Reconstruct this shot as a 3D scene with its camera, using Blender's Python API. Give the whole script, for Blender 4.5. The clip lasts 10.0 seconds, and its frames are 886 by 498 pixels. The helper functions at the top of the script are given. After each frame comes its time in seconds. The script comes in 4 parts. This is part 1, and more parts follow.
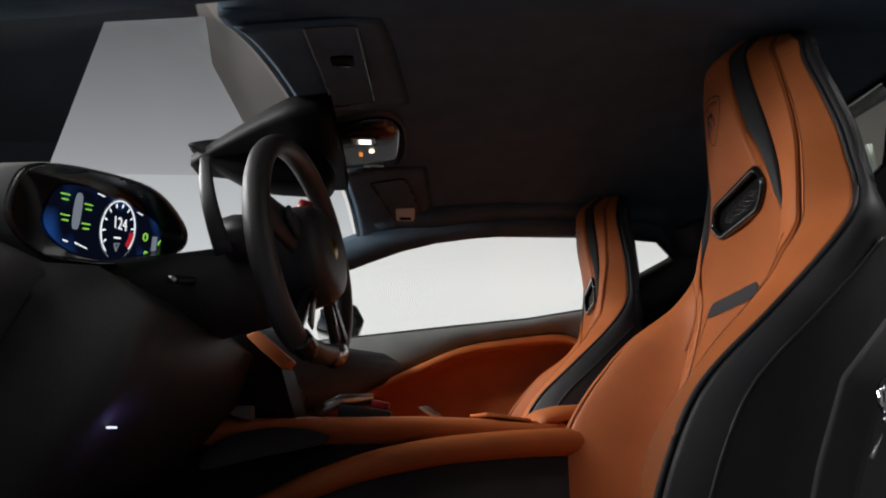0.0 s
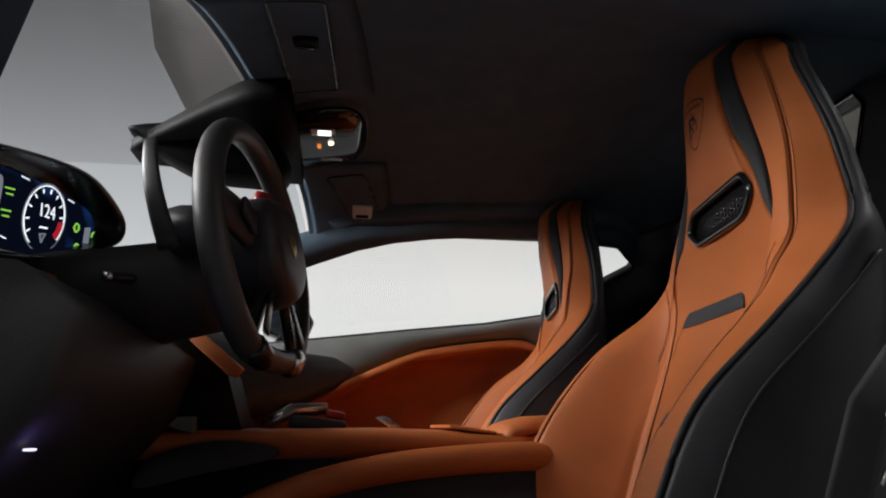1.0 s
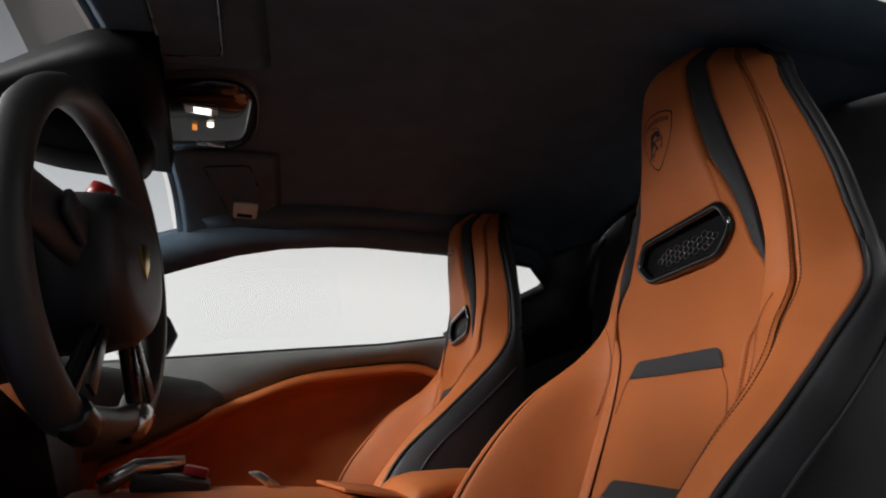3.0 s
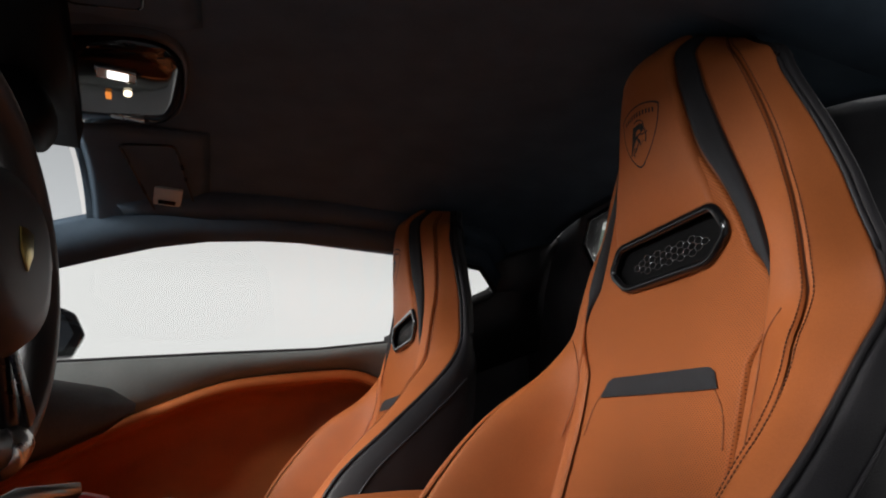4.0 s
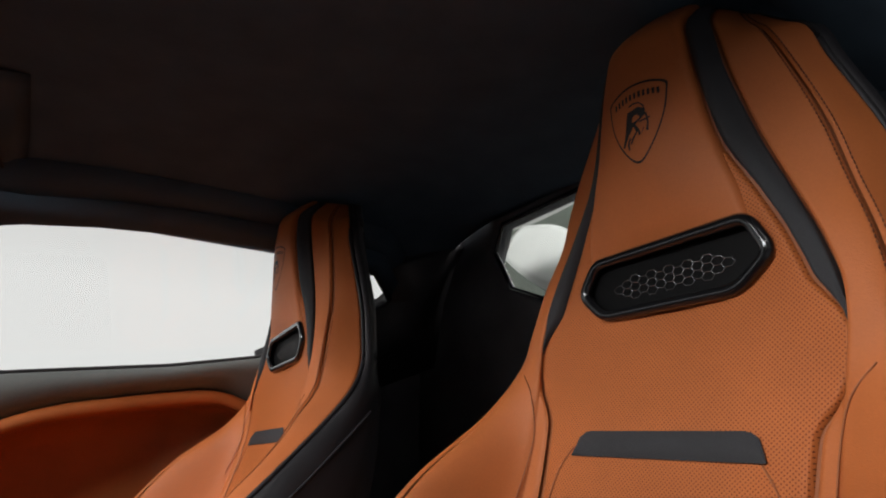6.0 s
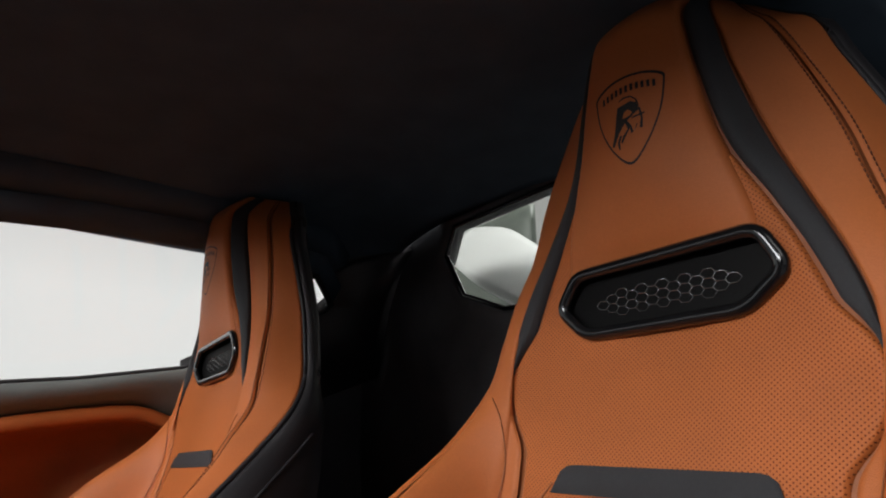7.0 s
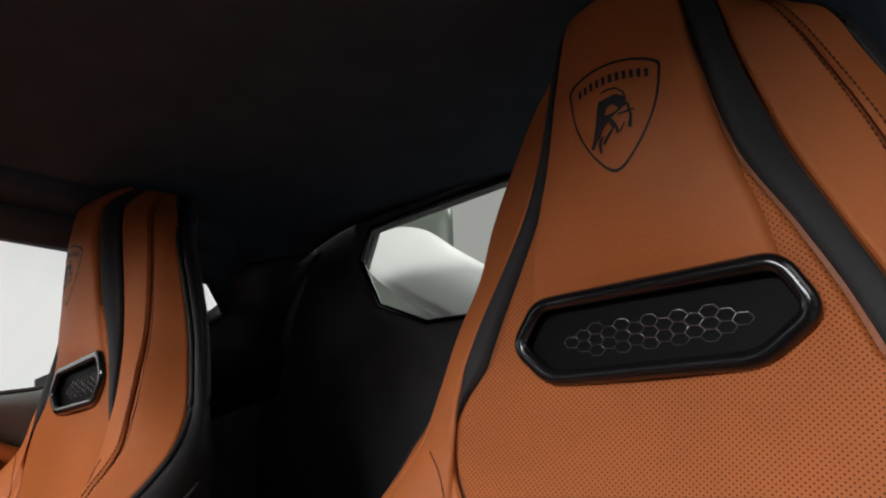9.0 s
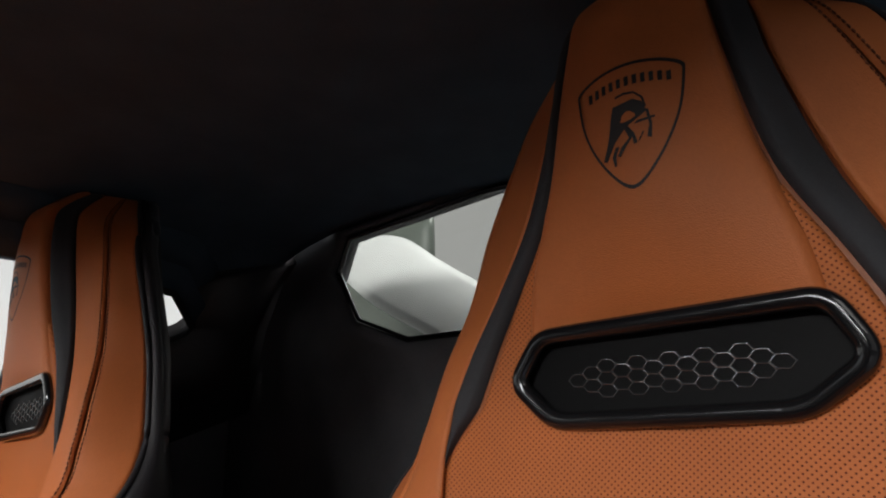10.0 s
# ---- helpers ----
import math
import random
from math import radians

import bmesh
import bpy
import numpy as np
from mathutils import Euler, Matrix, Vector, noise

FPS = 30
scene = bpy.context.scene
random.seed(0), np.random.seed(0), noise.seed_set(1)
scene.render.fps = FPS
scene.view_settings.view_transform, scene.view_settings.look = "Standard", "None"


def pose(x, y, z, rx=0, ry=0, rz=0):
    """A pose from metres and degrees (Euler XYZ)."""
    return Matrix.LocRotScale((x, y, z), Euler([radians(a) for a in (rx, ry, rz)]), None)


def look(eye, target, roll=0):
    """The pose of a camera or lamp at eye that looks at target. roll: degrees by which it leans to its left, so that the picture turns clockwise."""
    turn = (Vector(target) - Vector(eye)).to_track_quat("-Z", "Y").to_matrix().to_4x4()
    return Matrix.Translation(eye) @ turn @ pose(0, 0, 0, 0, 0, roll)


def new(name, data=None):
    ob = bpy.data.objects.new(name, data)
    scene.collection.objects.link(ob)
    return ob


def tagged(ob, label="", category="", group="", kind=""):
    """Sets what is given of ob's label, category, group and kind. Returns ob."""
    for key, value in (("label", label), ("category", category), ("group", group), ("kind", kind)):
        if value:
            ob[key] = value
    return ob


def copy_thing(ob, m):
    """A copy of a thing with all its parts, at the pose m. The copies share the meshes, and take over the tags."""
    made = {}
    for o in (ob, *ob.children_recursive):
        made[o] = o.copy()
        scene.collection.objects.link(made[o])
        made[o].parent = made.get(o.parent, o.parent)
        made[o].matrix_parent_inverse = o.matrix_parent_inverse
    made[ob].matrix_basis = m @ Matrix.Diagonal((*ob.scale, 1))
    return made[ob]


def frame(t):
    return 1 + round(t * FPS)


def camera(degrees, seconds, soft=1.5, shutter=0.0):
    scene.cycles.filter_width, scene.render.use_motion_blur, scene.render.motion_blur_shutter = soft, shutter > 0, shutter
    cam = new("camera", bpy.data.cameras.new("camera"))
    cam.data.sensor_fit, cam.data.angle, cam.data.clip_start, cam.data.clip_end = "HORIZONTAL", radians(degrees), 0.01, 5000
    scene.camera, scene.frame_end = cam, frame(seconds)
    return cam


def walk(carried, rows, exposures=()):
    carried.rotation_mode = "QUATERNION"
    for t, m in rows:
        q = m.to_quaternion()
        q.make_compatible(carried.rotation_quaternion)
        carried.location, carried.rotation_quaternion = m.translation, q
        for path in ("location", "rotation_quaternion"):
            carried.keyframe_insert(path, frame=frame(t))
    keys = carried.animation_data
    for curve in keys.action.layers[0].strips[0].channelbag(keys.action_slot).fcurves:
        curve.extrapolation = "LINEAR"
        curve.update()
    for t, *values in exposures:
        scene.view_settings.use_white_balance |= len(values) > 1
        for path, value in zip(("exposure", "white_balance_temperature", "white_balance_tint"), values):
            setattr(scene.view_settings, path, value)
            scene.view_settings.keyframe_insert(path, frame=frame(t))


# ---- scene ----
cam = camera(69.3, 10.0, soft=2.0)
PATH = [
    (0, (-0.528, -0.922, 0.521), (-0.424, 1.001, 1.06), -0.3),
    (0.5, (-0.546, -0.889, 0.528), (-0.357, 1.028, 1.069), -0.3),
    (1, (-0.56, -0.849, 0.541), (-0.284, 1.057, 1.082), -0.2),
    (1.5, (-0.57, -0.803, 0.559), (-0.204, 1.089, 1.097), -0.1),
    (2, (-0.573, -0.744, 0.58), (-0.115, 1.126, 1.125), -0.0),
    (2.5, (-0.569, -0.698, 0.606), (-0.031, 1.15, 1.15), 0.1),
    (4, (-0.553, -0.541, 0.654), (0.263, 1.202, 1.197), 0.4),
    (4.5, (-0.549, -0.488, 0.66), (0.359, 1.205, 1.217), 0.5),
    (5, (-0.551, -0.432, 0.671), (0.458, 1.199, 1.239), 0.3),
    (5.5, (-0.54, -0.374, 0.696), (0.562, 1.201, 1.248), 0.1),
    (7, (-0.498, -0.246, 0.747), (0.847, 1.134, 1.284), -0.9),
    (7.5, (-0.479, -0.219, 0.759), (0.923, 1.103, 1.293), -0.9),
    (8, (-0.463, -0.195, 0.77), (0.994, 1.068, 1.302), -1.2),
    (8.5, (-0.45, -0.172, 0.785), (1.06, 1.034, 1.303), -1.4),
    (9, (-0.435, -0.149, 0.798), (1.116, 1.005, 1.311), -1.8),
    (9.5, (-0.412, -0.129, 0.812), (1.162, 0.992, 1.329), -1.8),
    (10, (-0.396, -0.111, 0.825), (1.192, 0.985, 1.35), -1.7),
]
walk(cam, [(t, look(eye, target, roll)) for t, eye, target, roll in PATH])

# ---- world, added fill lamps and exposure ----
world = bpy.data.worlds.new("studio")
world.use_nodes = True
world.node_tree.nodes["Background"].inputs[0].default_value = (0.016, 0.018, 0.024, 1)
world.node_tree.nodes["Background"].inputs[1].default_value = 0.9
scene.world = world


def fill_lamp(name, eye, target, wide, high, watts, colour=(1.0, 0.98, 0.965)):
    lamp = bpy.data.lights.new(name, "AREA")
    lamp.shape, lamp.size, lamp.size_y, lamp.energy, lamp.color = "RECTANGLE", wide, high, watts, colour
    ob = new(name, lamp)
    ob.matrix_basis = look(eye, target)
    return ob


# Unseen area lamps, added to light the seats and the engine cover.
fill_lamp("added_door_fill", (-1.7, -1.3, 2.15), (-0.1, 0.1, 0.7), 1.0, 0.8, 4)
fill_lamp("added_windscreen_fill", (-2.8, 0.38, 1.76), (0.0, 0.15, 0.70), 1.9, 0.8, 103)
fill_lamp("added_rear_fill", (1.2, 0.2, 2.6), (0.8, 0.4, 1.0), 1.2, 1.2, 46)
scene.view_settings.exposure = 0.06


# ---- materials ----
def material(name, colour, rough=0.5, metal=0.0, spread=0.15, grain=0.0, grain_size=900.0, stain=14.0, coat=0.0, emit=0.0, specular=0.5):
    """Base colour with broad and fine variation and a fine relief; sizes are per metre."""
    m = bpy.data.materials.new(name)
    m.use_nodes = True
    n, l = m.node_tree.nodes, m.node_tree.links
    b = n["Principled BSDF"]
    b.inputs["Roughness"].default_value, b.inputs["Metallic"].default_value = rough, metal
    b.inputs["Coat Weight"].default_value = coat
    b.inputs["Specular IOR Level"].default_value = specular
    where = n.new("ShaderNodeTexCoord")
    broad, fine = n.new("ShaderNodeTexNoise"), n.new("ShaderNodeTexNoise")
    broad.inputs["Scale"].default_value, broad.inputs["Detail"].default_value = stain, 4
    fine.inputs["Scale"].default_value, fine.inputs["Detail"].default_value = grain_size * 0.4, 3
    l.new(where.outputs["Object"], broad.inputs["Vector"]), l.new(where.outputs["Object"], fine.inputs["Vector"])
    both = n.new("ShaderNodeMath")
    both.operation = "MULTIPLY_ADD"
    both.inputs[1].default_value = 0.45
    l.new(fine.outputs["Fac"], both.inputs[0]), l.new(broad.outputs["Fac"], both.inputs[2])
    ramp = n.new("ShaderNodeMapRange")
    ramp.inputs["From Min"].default_value, ramp.inputs["From Max"].default_value = 0.45, 1.0
    ramp.inputs["To Min"].default_value, ramp.inputs["To Max"].default_value = 1 - spread, 1 + spread
    l.new(both.outputs[0], ramp.inputs["Value"])
    mix = n.new("ShaderNodeMix")
    mix.data_type, mix.blend_type = "RGBA", "MULTIPLY"
    mix.inputs["Factor"].default_value = 1.0
    mix.inputs["A"].default_value = (*colour, 1)
    l.new(ramp.outputs[0], mix.inputs["B"])
    l.new(mix.outputs["Result"], b.inputs["Base Color"])
    rr = n.new("ShaderNodeMapRange")
    rr.inputs["To Min"].default_value, rr.inputs["To Max"].default_value = max(0.02, rough - 0.09), min(1.0, rough + 0.09)
    l.new(broad.outputs["Fac"], rr.inputs["Value"]), l.new(rr.outputs[0], b.inputs["Roughness"])
    if grain:
        cells = n.new("ShaderNodeTexVoronoi")
        cells.inputs["Scale"].default_value = grain_size
        l.new(where.outputs["Object"], cells.inputs["Vector"])
        bump = n.new("ShaderNodeBump")
        bump.inputs["Strength"].default_value, bump.inputs["Distance"].default_value = grain, 0.0006
        l.new(cells.outputs["Distance"], bump.inputs["Height"]), l.new(bump.outputs[0], b.inputs["Normal"])
    if emit:
        b.inputs["Emission Color"].default_value, b.inputs["Emission Strength"].default_value = (*colour, 1), emit
    return m


def perforated(m, pitch=0.0029, hole=0.2):
    """Punches a staggered grid of small dark holes through a leather, across y and z."""
    n, l = m.node_tree.nodes, m.node_tree.links
    b = n["Principled BSDF"]
    base = b.inputs["Base Color"].links[0].from_socket
    where, split = n.new("ShaderNodeTexCoord"), n.new("ShaderNodeSeparateXYZ")
    l.new(where.outputs["Object"], split.inputs[0])

    def calc(op, a, c=None):
        q = n.new("ShaderNodeMath")
        q.operation = op
        for i, v in enumerate((a, c)):
            if v is None:
                continue
            if isinstance(v, (int, float)):
                q.inputs[i].default_value = v
            else:
                l.new(v, q.inputs[i])
        return q.outputs[0]

    across = calc("DIVIDE", split.outputs["Y"], pitch)
    along = calc("DIVIDE", split.outputs["Z"], pitch * 0.9)
    p, q = calc("ADD", across, along), calc("SUBTRACT", across, along)
    fx = calc("SUBTRACT", calc("FRACT", calc("MULTIPLY", p, 0.7)), 0.5)
    fy = calc("SUBTRACT", calc("FRACT", calc("MULTIPLY", q, 0.7)), 0.5)
    r = calc("SQRT", calc("ADD", calc("MULTIPLY", fx, fx), calc("MULTIPLY", fy, fy)))
    inside = n.new("ShaderNodeMapRange")
    inside.inputs["From Min"].default_value, inside.inputs["From Max"].default_value = hole - 0.06, hole + 0.06
    l.new(r, inside.inputs["Value"])
    dark = n.new("ShaderNodeMix")
    dark.data_type = "RGBA"
    dark.inputs["A"].default_value = (0.13, 0.028, 0.006, 1)
    l.new(inside.outputs[0], dark.inputs["Factor"]), l.new(base, dark.inputs["B"])
    l.new(dark.outputs["Result"], b.inputs["Base Color"])
    old = b.inputs["Normal"].links[0].from_socket
    bump = n.new("ShaderNodeBump")
    bump.inputs["Strength"].default_value, bump.inputs["Distance"].default_value = 0.5, 0.001
    l.new(inside.outputs[0], bump.inputs["Height"]), l.new(old, bump.inputs["Normal"]), l.new(bump.outputs[0], b.inputs["Normal"])
    return m


def glow(name, colour, strength):
    m = bpy.data.materials.new(name)
    m.use_nodes = True
    n = m.node_tree.nodes
    e = n.new("ShaderNodeEmission")
    e.inputs[0].default_value, e.inputs[1].default_value = (*colour, 1), strength
    m.node_tree.links.new(e.outputs[0], n["Material Output"].inputs[0])
    return m


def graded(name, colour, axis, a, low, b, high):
    """An emissive studio surface with light falloff painted in as an even ramp along one axis, from a to b."""
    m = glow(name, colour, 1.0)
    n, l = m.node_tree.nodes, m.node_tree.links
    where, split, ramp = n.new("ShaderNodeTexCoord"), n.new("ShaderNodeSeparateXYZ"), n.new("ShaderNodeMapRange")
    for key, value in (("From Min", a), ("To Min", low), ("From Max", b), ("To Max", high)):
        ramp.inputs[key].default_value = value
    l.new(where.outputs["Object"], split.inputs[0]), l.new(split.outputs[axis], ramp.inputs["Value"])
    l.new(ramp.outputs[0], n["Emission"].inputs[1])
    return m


def pane(name, tint=(1, 1, 1), gloss=0.06):
    """Thin clear glass: what lies behind shows through, with a weak mirror on top."""
    m = bpy.data.materials.new(name)
    m.use_nodes = True
    n, l = m.node_tree.nodes, m.node_tree.links
    clear, shiny, mix = n.new("ShaderNodeBsdfTransparent"), n.new("ShaderNodeBsdfGlossy"), n.new("ShaderNodeMixShader")
    clear.inputs[0].default_value = (*tint, 1)
    shiny.inputs["Roughness"].default_value = 0.03
    mix.inputs[0].default_value = gloss
    l.new(clear.outputs[0], mix.inputs[1]), l.new(shiny.outputs[0], mix.inputs[2])
    l.new(mix.outputs[0], n["Material Output"].inputs[0])
    return m


ORANGE = (0.500, 0.140, 0.037)
leather = material("tan_leather", ORANGE, 0.55, spread=0.10, grain=0.3, grain_size=1100, specular=0.35)
holed = perforated(material("perforated_tan_leather", ORANGE, 0.56, spread=0.10, grain=0.3, grain_size=1100, specular=0.26))
leather_edge = material("tan_leather_piping", (0.30, 0.085, 0.022), 0.5, grain=0.2)
thread = material("brown_thread", (0.16, 0.05, 0.02), 0.8, spread=0.3)
grey_suede = material("charcoal_suede", (0.030, 0.031, 0.035), 0.75, spread=0.25, grain=0.5, grain_size=1800)
black_leather = material("black_leather", (0.020, 0.019, 0.022), 0.48, spread=0.25, grain=0.3, grain_size=1000)
shell_grey = material("satin_dark_grey_shell", (0.060, 0.058, 0.062), 0.42, spread=0.2, grain=0.2, grain_size=1200)
black_cloth = material("black_headliner_cloth", (0.068, 0.098, 0.130), 0.95, spread=0.2, grain=0.6, grain_size=1500, specular=0.2)
rear_trim = material("charcoal_rear_trim", (0.090, 0.090, 0.098), 0.85, spread=0.25, grain=0.4, grain_size=1200)
black_plastic = material("black_plastic", (0.034, 0.032, 0.034), 0.42, spread=0.2, grain=0.2, grain_size=1600)
grey_leather = material("dark_grey_leather", (0.15, 0.16, 0.153), 0.6, spread=0.15, grain=0.35, grain_size=900)
gloss_black = material("gloss_black", (0.006, 0.006, 0.007), 0.10, spread=0.1, coat=0.6)
satin_black = material("satin_black", (0.010, 0.010, 0.011), 0.28, spread=0.15)
wheel_leather = material("smooth_black_wheel_leather", (0.035, 0.033, 0.032), 0.42, spread=0.2, grain=0.25, grain_size=1400)
silver = material("brushed_aluminium", (0.62, 0.60, 0.58), 0.28, 1.0, spread=0.12)
chrome = material("chrome", (0.75, 0.75, 0.76), 0.12, 1.0, spread=0.05)
dash_black = material("matt_black_dash", (0.022, 0.021, 0.022), 0.6, spread=0.3, grain=0.3, grain_size=900, specular=0.35)
vent_black = material("deep_black_plastic", (0.004, 0.004, 0.0045), 0.6, spread=0.1, specular=0.12)
rim_black = material("polished_black_rim", (0.008, 0.008, 0.009), 0.18, spread=0.1, coat=0.5)
clip_grey = material("grey_clip_plastic", (0.50, 0.56, 0.56), 0.5, spread=0.1)
gunmetal = material("dark_gunmetal", (0.20, 0.20, 0.205), 0.2, 0.9, spread=0.1)
red_plastic = material("red_switch", (0.28, 0.012, 0.012), 0.3)
gold = material("gold_badge", (0.55, 0.40, 0.12), 0.3, 1.0)
print_black = material("printed_black", (0.012, 0.009, 0.009), 0.6)
belt_cloth = material("black_belt_webbing", (0.016, 0.016, 0.018), 0.7, grain=0.5, grain_size=2200)
carbon = material("black_woven_carbon", (0.022, 0.022, 0.023), 0.52, spread=0.5, grain=0.6, grain_size=420)
carpet = material("black_carpet", (0.024, 0.024, 0.026), 1.0, spread=0.35, grain=1.0, grain_size=700)
studio_dark = material("studio_dark_wall", (0.055, 0.062, 0.076), 0.9, spread=0.2, stain=1.2)
studio_floor = material("studio_grey_floor", (0.18, 0.18, 0.19), 0.5, spread=0.15, stain=1.5)
studio_brown = material("studio_ceiling_cloth", (0.27, 0.245, 0.225), 0.9, spread=0.15, stain=1.2)
# Wall light is painted as emission, dimming with height.
white_wall = graded("glowing_white_studio_wall", (1.0, 0.99, 0.97), "Z", 1.6, 0.82, 2.5, 0.58)
# Emission for an added wall out of view that fills the cabin.
west_wall = glow("unseen_fill_wall_glow", (1.0, 0.98, 0.98), 0.22)
# Rear wall brightness is put in as emission, for the rear window view.
back_wall = glow("glowing_rear_studio_wall", (1.0, 0.97, 0.96), 0.46)
# The panel's brightness falloff is painted as an emission ramp.
panel_glow = graded("graded_glow_panel", (1.0, 0.98, 0.98), "Y", 2.0, 0.17, 4.0, 0.44)
pale_shell = material("pale_painted_shell", (0.84, 0.85, 0.85), 0.35, spread=0.1, stain=5, coat=0.3)
olive_grey = material("grey_green_engine_cover", (0.16, 0.18, 0.16), 0.4, spread=0.2)
glass = pane("clear_glass", (0.97, 0.98, 0.98), 0.04)
windscreen_glass = pane("tinted_windscreen_glass", (0.86, 0.88, 0.90), 0.02)
smoked = pane("smoked_rear_glass", (0.86, 0.88, 0.86), 0.05)
mirror_glass = material("mirror_glass", (0.80, 0.82, 0.84), 0.03, 1.0, spread=0.02)


# ---- builders ----
def mesh_of(name, verts, faces, smooth=True):
    me = bpy.data.meshes.new(name)
    me.from_pydata([tuple(v) for v in verts], [], faces)
    bm = bmesh.new()
    bm.from_mesh(me)
    bmesh.ops.recalc_face_normals(bm, faces=bm.faces)
    bm.to_mesh(me)
    bm.free()
    if smooth:
        me.shade_smooth()
    return me


def thing(name, at, label, category, group="", kind=""):
    ob = new(name)
    ob.location = at
    ob.empty_display_size = 0.05
    return tagged(ob, label, category, group, kind)


def part(name, me, mat, parent, label=""):
    """One mesh, drawn in world places, under a thing or under a part of it."""
    ob = new(name, me)
    me.name = name
    me.materials.append(mat)
    ob.parent = parent
    if parent.type == "EMPTY":
        ob.matrix_parent_inverse = Matrix.Translation(-parent.location)
    return tagged(ob, label)


def piece(name, me, mat, label, category="", kind="structure"):
    """A piece of the setting."""
    ob = new(name, me)
    me.name = name
    me.materials.append(mat)
    return tagged(ob, label, category or name.split("_")[0], "", kind)


def sheet(fn, nu, nv, thick=0.0, closed=False):
    """A sheet of quads from fn(s, t), s and t from 0 to 1; thick gives it a back, that far along its normal."""
    v = [Vector(fn(i / nu, j / nv)) for j in range(nv + 1) for i in range(nu + 1)]
    w = nu + 1
    f = [(j * w + i, j * w + i + 1, (j + 1) * w + i + 1, (j + 1) * w + i) for j in range(nv) for i in range(nu)]
    if thick:
        n = len(v)
        back = []
        for j in range(nv + 1):
            for i in range(nu + 1):
                a, b = v[j * w + max(i - 1, 0)], v[j * w + min(i + 1, nu)]
                c, d = v[max(j - 1, 0) * w + i], v[min(j + 1, nv) * w + i]
                back.append(v[j * w + i] + (b - a).cross(d - c).normalized() * thick)
        v += back
        f += [tuple(n + k for k in reversed(q)) for q in f]
        rim = [i for i in range(nu + 1)] + [j * w + nu for j in range(1, nv + 1)] + [nv * w + i for i in range(nu - 1, -1, -1)] + [j * w for j in range(nv - 1, 0, -1)]
        f += [(rim[k], rim[(k + 1) % len(rim)], n + rim[(k + 1) % len(rim)], n + rim[k]) for k in range(len(rim))]
    return v, f


def loft(rings, caps=True, closed=True):
    n = len(rings[0])
    v = [Vector(p) for r in rings for p in r]
    m = n if closed else n - 1
    f = [(k * n + i, k * n + (i + 1) % n, (k + 1) * n + (i + 1) % n, (k + 1) * n + i) for k in range(len(rings) - 1) for i in range(m)]
    if caps:
        f += [tuple(range(n))[::-1], tuple((len(rings) - 1) * n + i for i in range(n))]
    return v, f


def spline(points, count, closed=False):
    """A smooth line of count places through the points."""
    p = [Vector(q) for q in points]
    n, out = len(p), []
    spans = n if closed else n - 1
    for k in range(count):
        x = k * spans / (count if closed else count - 1)
        i = min(int(x), spans - 1)
        t = x - i
        if closed:
            a, b, c, d = p[(i - 1) % n], p[i % n], p[(i + 1) % n], p[(i + 2) % n]
        else:
            a, b, c, d = p[max(i - 1, 0)], p[i], p[i + 1], p[min(i + 2, n - 1)]
        out.append(0.5 * (2 * b + (c - a) * t + (2 * a - 5 * b + 4 * c - d) * t * t + (3 * b - a - 3 * c + d) * t ** 3))
    return out


def tube(path, radius, sides=8, closed=False, flat=1.0, up=None):
    """A round rod along a path; flat squeezes it across up."""
    p = [Vector(q) for q in path]
    n, rings = len(p), []
    for k in range(n):
        d = (p[(k + 1) % n] - p[k - 1]) if closed else (p[min(k + 1, n - 1)] - p[max(k - 1, 0)])
        d.normalize()
        ref = Vector(up) if up else (Vector((0, 0, 1)) if abs(d.z) < 0.9 else Vector((0, 1, 0)))
        a = d.cross(ref).normalized()
        b = a.cross(d)
        r = radius(k / max(n - 1, 1)) if callable(radius) else radius
        rings.append([p[k] + a * r * math.cos(2 * math.pi * i / sides) + b * r * flat * math.sin(2 * math.pi * i / sides) for i in range(sides)])
    if closed:
        rings.append(rings[0])
    return loft(rings, caps=not closed)


def prism(outline, depth, bevel=0.0, segments=2):
    """A slab from an outline of places, depth a vector, its edges rounded."""
    bm = bmesh.new()
    lo = [bm.verts.new(Vector(q)) for q in outline]
    hi = [bm.verts.new(Vector(q) + Vector(depth)) for q in outline]
    n = len(lo)
    bm.faces.new(lo[::-1]), bm.faces.new(hi)
    for i in range(n):
        bm.faces.new((lo[i], lo[(i + 1) % n], hi[(i + 1) % n], hi[i]))
    bmesh.ops.recalc_face_normals(bm, faces=bm.faces)
    if bevel:
        bmesh.ops.bevel(bm, geom=list(bm.edges), offset=bevel, segments=segments, profile=0.5, affect="EDGES", clamp_overlap=True)
    me = bpy.data.meshes.new("slab")
    bm.to_mesh(me)
    bm.free()
    if bevel:
        me.shade_smooth()
        me.set_sharp_from_angle(angle=radians(40))
    return me


def block(x, y, z, bevel=0.004, turn=None, about=None, segments=2):
    """A box from three ranges, with rounded edges, turned about a place if asked."""
    o = [(x[0], y[0], z[0]), (x[1], y[0], z[0]), (x[1], y[1], z[0]), (x[0], y[1], z[0])]
    me = prism(o, (0, 0, z[1] - z[0]), bevel, segments)
    if turn:
        c = Vector(about) if about else Vector(((x[0] + x[1]) / 2, (y[0] + y[1]) / 2, (z[0] + z[1]) / 2))
        me.transform(Matrix.Translation(c) @ pose(0, 0, 0, *turn) @ Matrix.Translation(-c))
    return me


def made(vf, smooth=True):
    return mesh_of("made", vf[0], vf[1], smooth)


def joined(*parts):
    v, f = [], []
    for a, b in parts:
        k = len(v)
        v += list(a)
        f += [tuple(k + i for i in q) for q in b]
    return v, f


